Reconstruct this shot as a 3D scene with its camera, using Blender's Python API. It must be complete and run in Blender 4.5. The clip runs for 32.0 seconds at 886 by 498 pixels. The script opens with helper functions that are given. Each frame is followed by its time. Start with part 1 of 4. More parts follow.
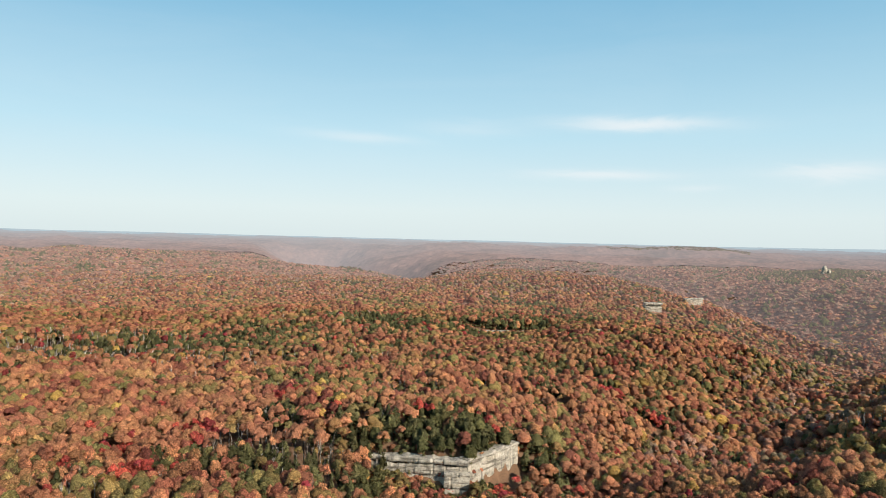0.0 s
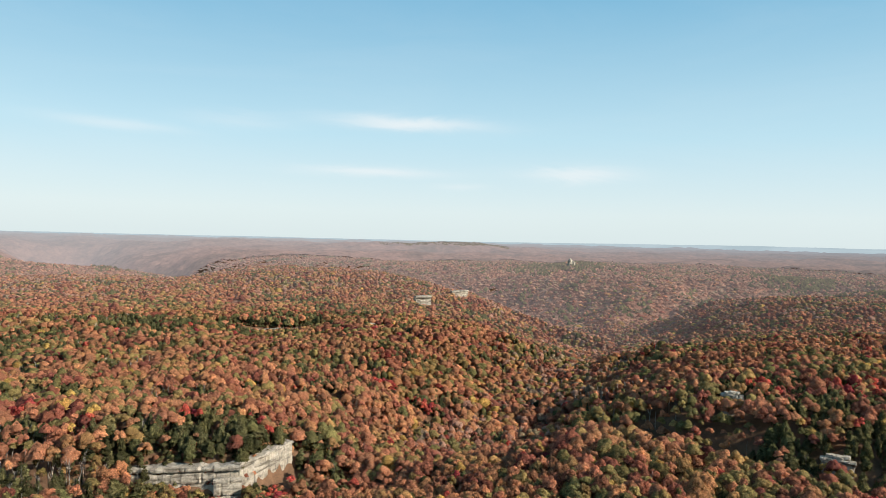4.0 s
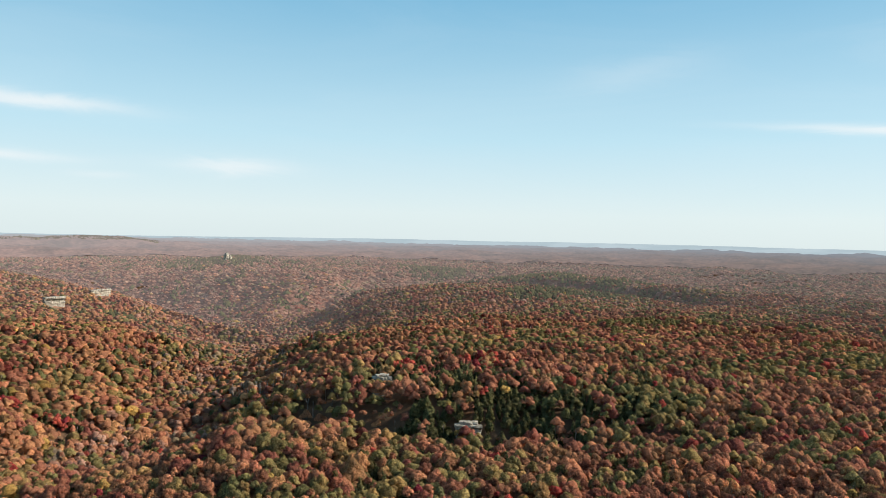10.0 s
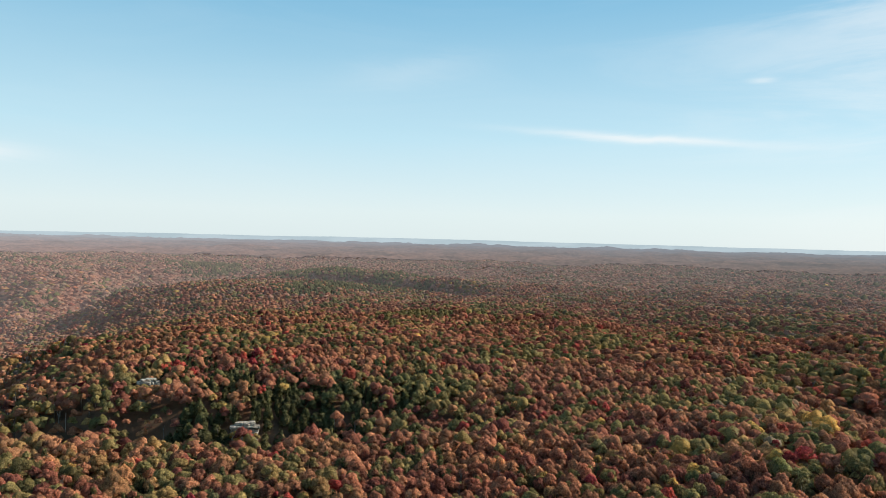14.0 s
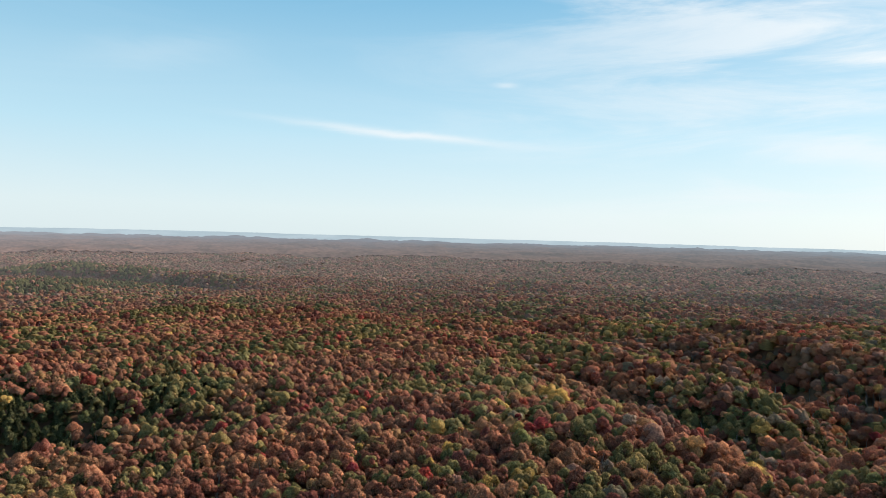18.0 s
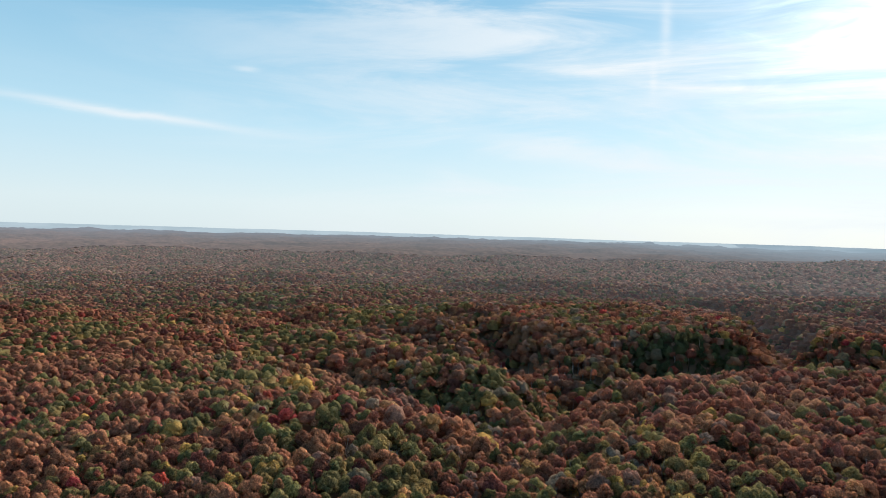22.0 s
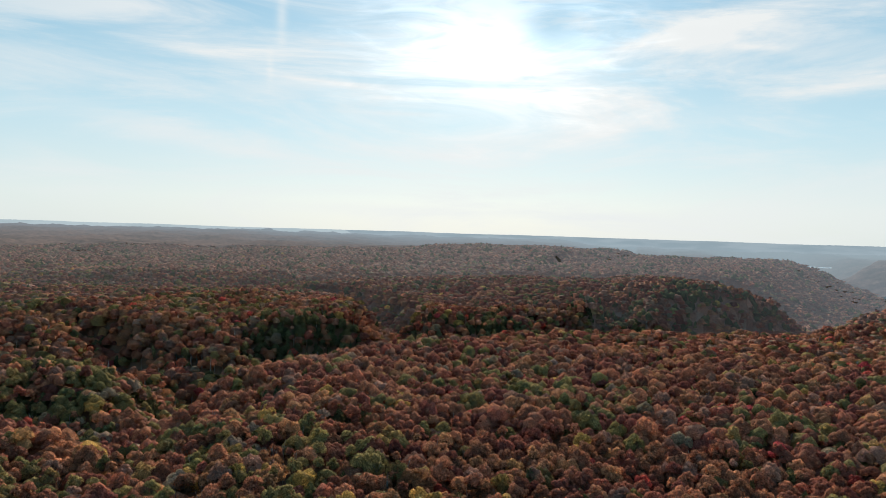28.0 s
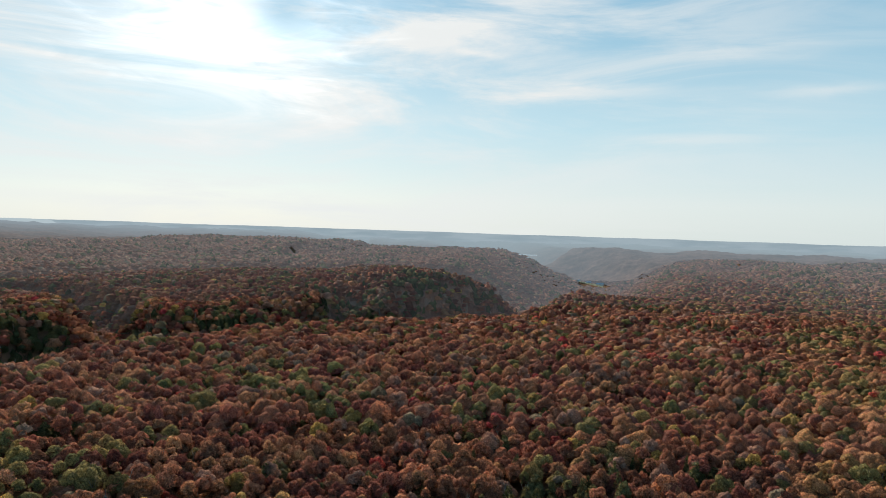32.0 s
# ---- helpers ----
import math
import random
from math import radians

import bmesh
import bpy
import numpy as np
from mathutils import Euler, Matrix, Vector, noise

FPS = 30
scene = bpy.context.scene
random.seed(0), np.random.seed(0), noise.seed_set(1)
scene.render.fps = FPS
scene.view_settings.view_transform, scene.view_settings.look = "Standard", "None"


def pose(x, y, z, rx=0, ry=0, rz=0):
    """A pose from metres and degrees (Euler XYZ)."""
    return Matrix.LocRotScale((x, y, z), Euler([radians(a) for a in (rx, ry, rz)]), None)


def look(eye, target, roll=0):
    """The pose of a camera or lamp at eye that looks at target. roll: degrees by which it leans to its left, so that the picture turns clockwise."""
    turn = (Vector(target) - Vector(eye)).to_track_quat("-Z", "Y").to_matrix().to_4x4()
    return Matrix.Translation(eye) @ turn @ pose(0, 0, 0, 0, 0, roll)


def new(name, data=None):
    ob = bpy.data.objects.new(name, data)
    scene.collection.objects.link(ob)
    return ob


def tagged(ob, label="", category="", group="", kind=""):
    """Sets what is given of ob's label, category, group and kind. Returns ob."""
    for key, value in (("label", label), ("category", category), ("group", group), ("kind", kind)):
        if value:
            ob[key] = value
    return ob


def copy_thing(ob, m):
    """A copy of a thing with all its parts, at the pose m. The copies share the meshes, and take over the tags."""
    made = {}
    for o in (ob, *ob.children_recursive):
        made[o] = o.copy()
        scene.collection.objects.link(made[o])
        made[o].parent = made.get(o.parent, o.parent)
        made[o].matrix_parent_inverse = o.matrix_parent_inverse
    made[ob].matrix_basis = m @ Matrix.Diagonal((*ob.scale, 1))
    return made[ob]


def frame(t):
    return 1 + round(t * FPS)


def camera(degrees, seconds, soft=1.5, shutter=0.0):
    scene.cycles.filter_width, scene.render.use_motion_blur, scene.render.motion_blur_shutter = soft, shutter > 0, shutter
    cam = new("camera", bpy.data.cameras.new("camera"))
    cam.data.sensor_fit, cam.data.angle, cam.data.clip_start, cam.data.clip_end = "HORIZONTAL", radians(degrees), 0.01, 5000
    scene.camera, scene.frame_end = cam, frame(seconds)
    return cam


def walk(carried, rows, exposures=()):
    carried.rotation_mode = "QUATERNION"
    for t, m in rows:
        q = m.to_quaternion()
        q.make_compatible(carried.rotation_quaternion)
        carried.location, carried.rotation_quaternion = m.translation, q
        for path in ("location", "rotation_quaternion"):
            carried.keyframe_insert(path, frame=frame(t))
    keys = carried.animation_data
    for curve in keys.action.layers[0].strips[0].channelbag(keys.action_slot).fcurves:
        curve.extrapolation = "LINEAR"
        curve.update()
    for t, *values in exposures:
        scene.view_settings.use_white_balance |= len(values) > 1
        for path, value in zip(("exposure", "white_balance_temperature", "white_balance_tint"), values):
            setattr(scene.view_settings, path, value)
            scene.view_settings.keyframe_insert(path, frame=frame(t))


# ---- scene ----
# A drone hovers over a wooded sandstone plateau in autumn and turns slowly to the right.
cam = camera(63.96, 32.0, soft=0.7)
EYE_Z = 112.0
# seconds, yaw, pitch, roll
PATH = [
    (0, -0.00, -1.05, -1.48), (1, -4.36, -1.06, -1.51), (2, -8.98, -1.03, -1.49), (3, -13.61, -0.99, -1.50),
    (3.5, -15.87, -0.96, -1.47), (5.5, -24.75, -0.87, -1.41), (6, -26.87, -0.84, -1.40), (7, -31.26, -0.77, -1.35),
    (8, -36.02, -0.78, -1.46), (9, -40.68, -0.79, -1.37), (10, -45.27, -0.78, -1.40), (11, -49.76, -0.77, -1.43),
    (12, -54.13, -0.79, -1.47), (13, -58.39, -0.78, -1.41), (14, -62.98, -0.79, -1.44), (14.5, -65.39, -0.80, -1.44),
    (16.5, -74.89, -0.84, -1.45), (17, -77.29, -0.86, -1.43), (18, -82.09, -0.96, -1.42), (19, -87.02, -1.05, -1.44),
    (20, -92.15, -1.17, -1.51), (21, -97.40, -1.23, -1.50), (22, -102.55, -1.30, -1.49), (23, -107.62, -1.36, -1.50),
    (24, -112.66, -1.41, -1.60), (25, -117.58, -1.45, -1.54), (25.5, -120.16, -1.47, -1.54), (27.5, -130.14, -1.57, -1.50),
    (28, -132.62, -1.60, -1.53), (29, -137.78, -1.66, -1.61), (30, -143.06, -1.69, -1.60), (31, -148.39, -1.73, -1.61),
    (32, -153.79, -1.75, -1.71),
]
# the picture grows a little darker and cooler once it faces the sun
EXPOSURES = [(0.0, 0.06, 6500, 10), (13.0, 0.1, 6500, 10), (19.0, 0.1, 6350, 10), (24.5, -0.02, 6250, 10), (28.0, -0.06, 6550, 10), (32.0, -0.08, 6600, 10)]
walk(cam, [(t, pose(0, 0, EYE_Z, 90 + p, r, y)) for t, y, p, r in PATH], EXPOSURES)

# ---- world, sun ----
SKY_K, SKY_STRENGTH, CLOUD, SUN_E = 0.1, 0.94, (0.9, 0.94, 0.95), 5.6
SUN_AZ, SUN_EL = -134.5, 29.0          # degrees; azimuth counted to the left from +y
sun_dir = Vector((-math.sin(radians(SUN_AZ)) * math.cos(radians(SUN_EL)), math.cos(radians(SUN_AZ)) * math.cos(radians(SUN_EL)), math.sin(radians(SUN_EL))))


class Net:
    """A node tree with short ways to add and join nodes."""

    def __init__(self, tree):
        self.t = tree
        tree.nodes.clear()

    def add(self, kind, ins=(), **props):
        n = self.t.nodes.new(kind)
        for k, v in props.items():
            setattr(n, k, v)
        for i, v in (ins.items() if isinstance(ins, dict) else enumerate(ins)):
            if v is None:
                continue
            if isinstance(v, bpy.types.NodeSocket):
                self.t.links.new(v, n.inputs[i])
            else:
                n.inputs[i].default_value = v
        return n

    def math(self, op, *ins):
        return self.add("ShaderNodeMath", ins, operation=op).outputs[0]

    def vmath(self, op, *ins):
        return self.add("ShaderNodeVectorMath", ins, operation=op).outputs[0]

    def mix(self, fac, a, b, blend="MIX"):
        n = self.t.nodes.new("ShaderNodeMix")
        n.data_type, n.blend_type = "RGBA", blend
        for i, v in ((0, fac), (6, a), (7, b)):
            if isinstance(v, bpy.types.NodeSocket):
                self.t.links.new(v, n.inputs[i])
            else:
                n.inputs[i].default_value = v if i == 0 else (*v[:3], 1)
        return n.outputs[2]

    def ramp(self, fac, stops, interp="LINEAR"):
        n = self.add("ShaderNodeValToRGB", (fac,))
        n.color_ramp.interpolation = interp
        e = n.color_ramp.elements
        while len(e) < len(stops):
            e.new(0.5)
        for el, (p, c) in zip(e, stops):
            el.position, el.color = p, (*c, 1)
        return n.outputs[0]

    def span(self, v, a, b, lo=0.0, hi=1.0):
        n = self.add("ShaderNodeMapRange", (v, a, b, lo, hi))
        n.interpolation_type = "SMOOTHSTEP"
        return n.outputs[0]


world = bpy.data.worlds.new("sky")
scene.world = world
world.use_nodes = True
w = Net(world.node_tree)
way = w.add("ShaderNodeTexCoord").outputs["Generated"]
sky = w.add("ShaderNodeTexSky", sky_type="NISHITA", sun_disc=False, sun_elevation=radians(SUN_EL), sun_rotation=radians(-SUN_AZ), altitude=300, air_density=1.0, dust_density=1.2, ozone_density=1.5).outputs[0]
way = w.vmath("NORMALIZE", way)
sep = w.add("ShaderNodeSeparateXYZ", (way,))
el = w.math("MULTIPLY", w.math("ARCSINE", sep.outputs[2]), 57.2958)
# azimuth in degrees from the sun, to its left
turned = w.add("ShaderNodeVectorRotate", (way,), rotation_type="Z_AXIS")
turned.inputs["Angle"].default_value = radians(-SUN_AZ)
sp2 = w.add("ShaderNodeSeparateXYZ", (turned.outputs[0],))
az = w.math("MULTIPLY", w.math("ARCTAN2", w.math("MULTIPLY", sp2.outputs[0], -1.0), sp2.outputs[1]), 57.2958)
sundot = w.add("ShaderNodeVectorMath", (way, tuple(sun_dir)), operation="DOT_PRODUCT").outputs["Value"]
sunang = w.math("MULTIPLY", w.math("ARCCOSINE", w.math("MINIMUM", sundot, 1.0)), 57.2958)

# clear autumn sky: deep above, milky at the horizon
height = w.math("DIVIDE", w.math("ADD", el, 2.0), 62.0)
pale = w.ramp(height, [(0.0, (0.79, 0.9, 0.91)), (0.065, (0.8, 0.93, 0.95)), (0.16, (0.56, 0.83, 0.95)), (0.33, (0.24, 0.55, 0.78)), (0.68, (0.1, 0.3, 0.52)), (1.0, (0.06, 0.2, 0.4))])
air = w.mix(0.87, w.mix(1.0, sky, (SKY_K, SKY_K, SKY_K), "MULTIPLY"), pale)

# thin cirrus: fine fibres drawn out sideways
flat = w.add("ShaderNodeCombineXYZ", (w.math("MULTIPLY", az, 0.03), w.math("MULTIPLY", el, 0.16), 0.0)).outputs[0]
veil_n = w.add("ShaderNodeTexNoise", {"Vector": flat, "Scale": 1.3, "Detail": 7.0, "Roughness": 0.62, "Distortion": 0.8}).outputs[0]
fine_n = w.add("ShaderNodeTexNoise", {"Vector": flat, "Scale": 4.5, "Detail": 6.0, "Roughness": 0.6, "Distortion": 1.2}).outputs[0]


def streak(a, e, half_a, half_e, lean, much):
    """A long soft cloud at azimuth a (from the sun) and elevation e, in degrees."""
    da, de = w.math("SUBTRACT", az, a), w.math("SUBTRACT", el, e)
    de = w.math("SUBTRACT", de, w.math("MULTIPLY", da, lean))
    de = w.math("ADD", de, w.math("MULTIPLY", w.math("SUBTRACT", fine_n, 0.5), half_e * 2.2))
    q = w.math("ADD", w.math("POWER", w.math("ABSOLUTE", w.math("DIVIDE", da, half_a)), 2.0), w.math("POWER", w.math("ABSOLUTE", w.math("DIVIDE", de, half_e)), 2.0))
    return w.math("MULTIPLY", w.math("EXPONENT", w.math("MULTIPLY", q, -1.0)), much)


clouds = [streak(*c) for c in [
    # azimuth from the sun, elevation, half length, half height, lean, thickness
    (119.4, 9.0, 5.6, 0.50, 0.030, 0.75),
    (122.2, 5.1, 5.0, 0.38, 0.000, 0.60),
    (105.8, 5.2, 3.8, 0.60, 0.000, 0.60),
    (141.2, 7.7, 4.2, 0.35, 0.040, 0.35),
    (132.6, 8.6, 4.0, 0.60, 0.000, 0.20),
    (115.1, 4.1, 2.0, 0.25, 0.000, 0.25),
    (74.6, 13.1, 5.0, 1.10, -0.150, 0.15),
    (56.0, 8.1, 8.0, 0.28, 0.075, 0.75),
    (47.6, 12.1, 0.9, 0.20, 0.000, 0.40),
    (20.5, 13.5, 6.0, 1.00, -0.100, 0.20),
    (24.2, 6.7, 5.0, 0.80, 0.050, 0.25),
    (15.0, 15.8, 0.4, 1.70, 0.000, 0.45),
    (15.8, 12.0, 0.3, 1.10, 0.000, 0.25),
    (14.0, 11.6, 8.5, 0.50, 0.153, 0.40),
    (17.0, 5.5, 7.0, 0.45, 0.077, 0.35),
    (5.9, 9.1, 4.0, 0.20, 0.000, 0.30),
    (-27.8, 10.6, 4.0, 0.45, -0.050, 0.45),
    (-21.9, 13.7, 2.2, 0.35, 0.100, 0.40),
    (-16.5, 14.9, 9.0, 0.90, -0.200, 0.60),
    (22.5, 7.0, 9.0, 0.70, 0.150, 0.35),
    (15.0, 10.5, 6.0, 1.00, -0.100, 0.40),
    (-32.2, 10.8, 6.0, 0.60, 0.000, 0.45),
    (-47.2, 10.4, 4.0, 0.40, 0.000, 0.40),
    (-38.2, 7.2, 5.5, 0.40, 0.000, 0.40),
    (-43.0, 13.4, 6.0, 0.60, 0.000, 0.35),
    (1.8, 1.4, 14.0, 0.50, 0.000, 0.45),
    (-5.5, 12.0, 7.0, 2.20, 0.200, 0.50),
    (-7.5, 7.5, 12.0, 0.80, -0.120, 0.40),
]]

cloud = None
for one in clouds:
    cloud = one if cloud is None else w.math("ADD", cloud, one)
veil = w.math("MULTIPLY", w.span(veil_n, 0.38, 0.68), w.span(sunang, 62.0, 14.0, 0.04, 1.0))
cloud = w.math("SUBTRACT", w.math("MINIMUM", w.math("ADD", cloud, veil), 1.0), streak(-6.3, 16.2, 2.2, 1.7, 0.0, 0.6))
lit = w.mix(cloud, air, CLOUD)
# the aureole of the sun, and the brightest bank of cirrus below it
bank_e = w.math("ADD", w.math("SUBTRACT", el, 14.2), w.math("MULTIPLY", w.math("SUBTRACT", veil_n, 0.5), 16.0))
bank_a = w.math("ADD", w.math("ADD", az, 2.0), w.math("MULTIPLY", w.math("SUBTRACT", fine_n, 0.5), 20.0))
bank = w.math("EXPONENT", w.math("MULTIPLY", w.math("ADD", w.math("POWER", w.math("ABSOLUTE", w.math("DIVIDE", bank_a, 7.5)), 2.0), w.math("POWER", w.math("ABSOLUTE", w.math("DIVIDE", bank_e, 4.0)), 2.0)), -1.0))
# a blue gap in the bank
bank = w.math("MULTIPLY", bank, w.math("SUBTRACT", 1.0, streak(-6.3, 16.2, 2.2, 1.7, 0.0, 0.9)))
glow = w.math("ADD", w.math("MULTIPLY", bank, 0.55), w.math("MULTIPLY", w.math("EXPONENT", w.math("DIVIDE", sunang, -14.0)), 0.2))
lit = w.mix(1.0, lit, w.mix(1.0, w.add("ShaderNodeCombineColor", (glow, glow, glow)).outputs[0], (1.0, 0.98, 0.95), "MULTIPLY"), "ADD")
bg = w.add("ShaderNodeBackground", (lit, SKY_STRENGTH))
w.add("ShaderNodeOutputWorld", (bg.outputs[0],))

sun = new("sun", bpy.data.lights.new("sun", "SUN"))
sun.data.energy, sun.data.angle, sun.data.color = SUN_E, radians(0.6), (1.0, 0.92, 0.8)
sun.matrix_world = look(sun_dir * 400, (0, 0, 0))

# ---- materials ----


def haze_tint(n, where, near):
    """Colour of the haze painted over the distance as glow: mauve in the north, dull in the east, blue against the sun.
    """
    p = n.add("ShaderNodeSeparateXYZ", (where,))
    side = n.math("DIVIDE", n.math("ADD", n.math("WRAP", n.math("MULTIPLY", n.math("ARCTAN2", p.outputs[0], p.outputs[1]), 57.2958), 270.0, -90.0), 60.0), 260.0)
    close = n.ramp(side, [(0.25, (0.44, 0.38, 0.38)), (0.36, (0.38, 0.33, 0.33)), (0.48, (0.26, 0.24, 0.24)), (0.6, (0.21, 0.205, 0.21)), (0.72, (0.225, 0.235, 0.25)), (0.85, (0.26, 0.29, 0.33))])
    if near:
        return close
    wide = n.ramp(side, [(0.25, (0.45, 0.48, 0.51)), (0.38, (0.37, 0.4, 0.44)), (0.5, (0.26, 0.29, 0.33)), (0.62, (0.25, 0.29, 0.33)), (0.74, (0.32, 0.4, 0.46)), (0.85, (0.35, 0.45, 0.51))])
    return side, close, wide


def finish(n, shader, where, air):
    """Ends a leaf material; with air on, haze is painted in as glow, growing from 950 m out."""
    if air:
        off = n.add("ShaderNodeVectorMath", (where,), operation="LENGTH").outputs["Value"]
        veil_ = n.add("ShaderNodeEmission", (haze_tint(n, where, True), 1.0))
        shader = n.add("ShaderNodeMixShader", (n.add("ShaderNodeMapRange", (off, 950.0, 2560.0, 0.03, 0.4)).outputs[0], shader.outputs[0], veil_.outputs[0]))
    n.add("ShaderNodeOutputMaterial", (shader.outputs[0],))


def leaf_material(name, stops, by="tint", through_light=0.28, value=1.0, gaps=0.5, relief_m=0.9, hole=2.0, air=False, calm=False):
    m = bpy.data.materials.new(name)
    m.use_nodes = True
    n = Net(m.node_tree)
    if by == "tint":
        key = n.add("ShaderNodeAttribute", attribute_name="tint").outputs["Fac"]
    else:
        key = n.add("ShaderNodeObjectInfo").outputs["Random"]
    col = n.ramp(key, stops)
    # no two trees are alike in tone
    tame = 0.65 if air or calm else 1.0
    own = n.add("ShaderNodeTexWhiteNoise", {"W": n.math("MULTIPLY", key, 913.0)}, noise_dimensions="1D").outputs["Value"]
    col = n.mix(1.0, col, n.ramp(own, [(0.0, (1 - 0.4 * tame,) * 3), (0.5, (0.97,) * 3), (1.0, (1 + 0.4 * tame, 1 + 0.36 * tame, 1 + 0.3 * tame))]), "MULTIPLY")
    leaf = n.add("ShaderNodeNewGeometry").outputs["Random Per Island"]
    col = n.mix(1.0, col, n.ramp(leaf, [(0.0, (0.8 * value,) * 3), (0.5, (0.97 * value,) * 3), (1.0, (1.14 * value, 1.12 * value, 1.08 * value))]), "MULTIPLY")
    where = n.add("ShaderNodeNewGeometry").outputs["Position"]
    patch = n.add("ShaderNodeTexNoise", {"Vector": where, "Scale": 0.02, "Detail": 3.0}).outputs[0]
    col = n.mix(n.span(patch, 0.35, 0.7, 0.0, 0.35), col, n.mix(1.0, col, (1.05, 0.88, 0.78), "MULTIPLY"))
    grain = n.add("ShaderNodeTexNoise", {"Vector": where, "Scale": 0.9, "Detail": 4.0, "Roughness": 0.7}).outputs[0]
    tuft = n.add("ShaderNodeTexNoise", {"Vector": where, "Scale": 1.7, "Detail": 3.0, "Roughness": 0.6}).outputs[0]
    col = n.mix(1.0, col, n.ramp(tuft, [(0.36, (1 - 0.45 * tame,) * 3), (0.5, (0.95, 0.95, 0.95)), (0.64, (1 + 0.45 * tame, 1 + 0.43 * tame, 1 + 0.4 * tame))]), "MULTIPLY")
    grain = n.math("ADD", n.math("MULTIPLY", grain, 0.6), n.math("MULTIPLY", tuft, 0.4))
    col = n.mix(1.0, col, n.ramp(grain, [(0.34, (0.6, 0.6, 0.6)), (0.5, (0.97, 0.97, 0.97)), (0.66, (1.35, 1.32, 1.28))]), "MULTIPLY")
    d = n.add("ShaderNodeBsdfDiffuse", {0: col, 1: 0.4})
    # crowns shade as rounded clumps: each spray keeps the way its clump faces
    clump = n.add("ShaderNodeVectorTransform", (n.add("ShaderNodeAttribute", attribute_name="way").outputs["Vector"],), vector_type="NORMAL", convert_from="OBJECT", convert_to="WORLD").outputs[0]
    relief = n.add("ShaderNodeBump", {"Strength": 0.45 if air or calm else 0.8, "Distance": relief_m, "Height": grain, "Normal": clump})
    n.t.links.new(relief.outputs[0], d.inputs["Normal"])
    tr = n.add("ShaderNodeBsdfTranslucent", (n.mix(1.0, col, (1.12, 1.03, 0.82), "MULTIPLY"),))
    gl = n.add("ShaderNodeBsdfGlossy", {0: (0.6, 0.6, 0.6, 1), 1: 0.5})
    a = n.add("ShaderNodeMixShader", (through_light, d.outputs[0], tr.outputs[0]))
    b = n.add("ShaderNodeMixShader", (0.006, a.outputs[0], gl.outputs[0]))
    if gaps:
        # ragged sprays: the air between the leaves
        holes = n.add("ShaderNodeTexNoise", {"Vector": where, "Scale": hole, "Detail": 3.0, "Roughness": 0.65}).outputs[0]
        cutout = n.math("GREATER_THAN", holes, gaps)
        b = n.add("ShaderNodeMixShader", (cutout, n.add("ShaderNodeBsdfTransparent").outputs[0], b.outputs[0]))
    finish(n, b, where, air)
    return m


def plain_material(name, stops, scale=0.3, rough=0.9, bump=0.3, detail=6.0, stretch=(1, 1, 1), shine=0.2):
    m = bpy.data.materials.new(name)
    m.use_nodes = True
    n = Net(m.node_tree)
    where = n.vmath("MULTIPLY", n.add("ShaderNodeNewGeometry").outputs["Position"], stretch)
    a = n.add("ShaderNodeTexNoise", {"Vector": where, "Scale": scale, "Detail": detail, "Roughness": 0.65}).outputs[0]
    b = n.add("ShaderNodeTexNoise", {"Vector": where, "Scale": scale * 9, "Detail": 4.0}).outputs[0]
    col = n.ramp(n.math("ADD", n.math("MULTIPLY", a, 0.7), n.math("MULTIPLY", b, 0.3)), stops)
    p = n.add("ShaderNodeBsdfPrincipled", {"Base Color": col, "Roughness": rough, "Specular IOR Level": shine})
    if bump:
        bp = n.add("ShaderNodeBump", {"Strength": bump, "Distance": 0.4, "Height": b})
        n.t.links.new(bp.outputs[0], p.inputs["Normal"])
    n.add("ShaderNodeOutputMaterial", (p.outputs[0],))
    return m


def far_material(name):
    """The backdrop's woods with haze painted in as glow: mauve in the north, dull in the east, blue against the sun."""
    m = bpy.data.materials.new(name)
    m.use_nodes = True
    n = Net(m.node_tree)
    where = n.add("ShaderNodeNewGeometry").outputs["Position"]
    side, near_air, far_air = haze_tint(n, where, False)
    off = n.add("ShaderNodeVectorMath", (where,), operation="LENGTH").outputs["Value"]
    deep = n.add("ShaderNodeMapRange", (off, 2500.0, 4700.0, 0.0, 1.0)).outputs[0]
    # the base colour is tinted by side along with the painted haze
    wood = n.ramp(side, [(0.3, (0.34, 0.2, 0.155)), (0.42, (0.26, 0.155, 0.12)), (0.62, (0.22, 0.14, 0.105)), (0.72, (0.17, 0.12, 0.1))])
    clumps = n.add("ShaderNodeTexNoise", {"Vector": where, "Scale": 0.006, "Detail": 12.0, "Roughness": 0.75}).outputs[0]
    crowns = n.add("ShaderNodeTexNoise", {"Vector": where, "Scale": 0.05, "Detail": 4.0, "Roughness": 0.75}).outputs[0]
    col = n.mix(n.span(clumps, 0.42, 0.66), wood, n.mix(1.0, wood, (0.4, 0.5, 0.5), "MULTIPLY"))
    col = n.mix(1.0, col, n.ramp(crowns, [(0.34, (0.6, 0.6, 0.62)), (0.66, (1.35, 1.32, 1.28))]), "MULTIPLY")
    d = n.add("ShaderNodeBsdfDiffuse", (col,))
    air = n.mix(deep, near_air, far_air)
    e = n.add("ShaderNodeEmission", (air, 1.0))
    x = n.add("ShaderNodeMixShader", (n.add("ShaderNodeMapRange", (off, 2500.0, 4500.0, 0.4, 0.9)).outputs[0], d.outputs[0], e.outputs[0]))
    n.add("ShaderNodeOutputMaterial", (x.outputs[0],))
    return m


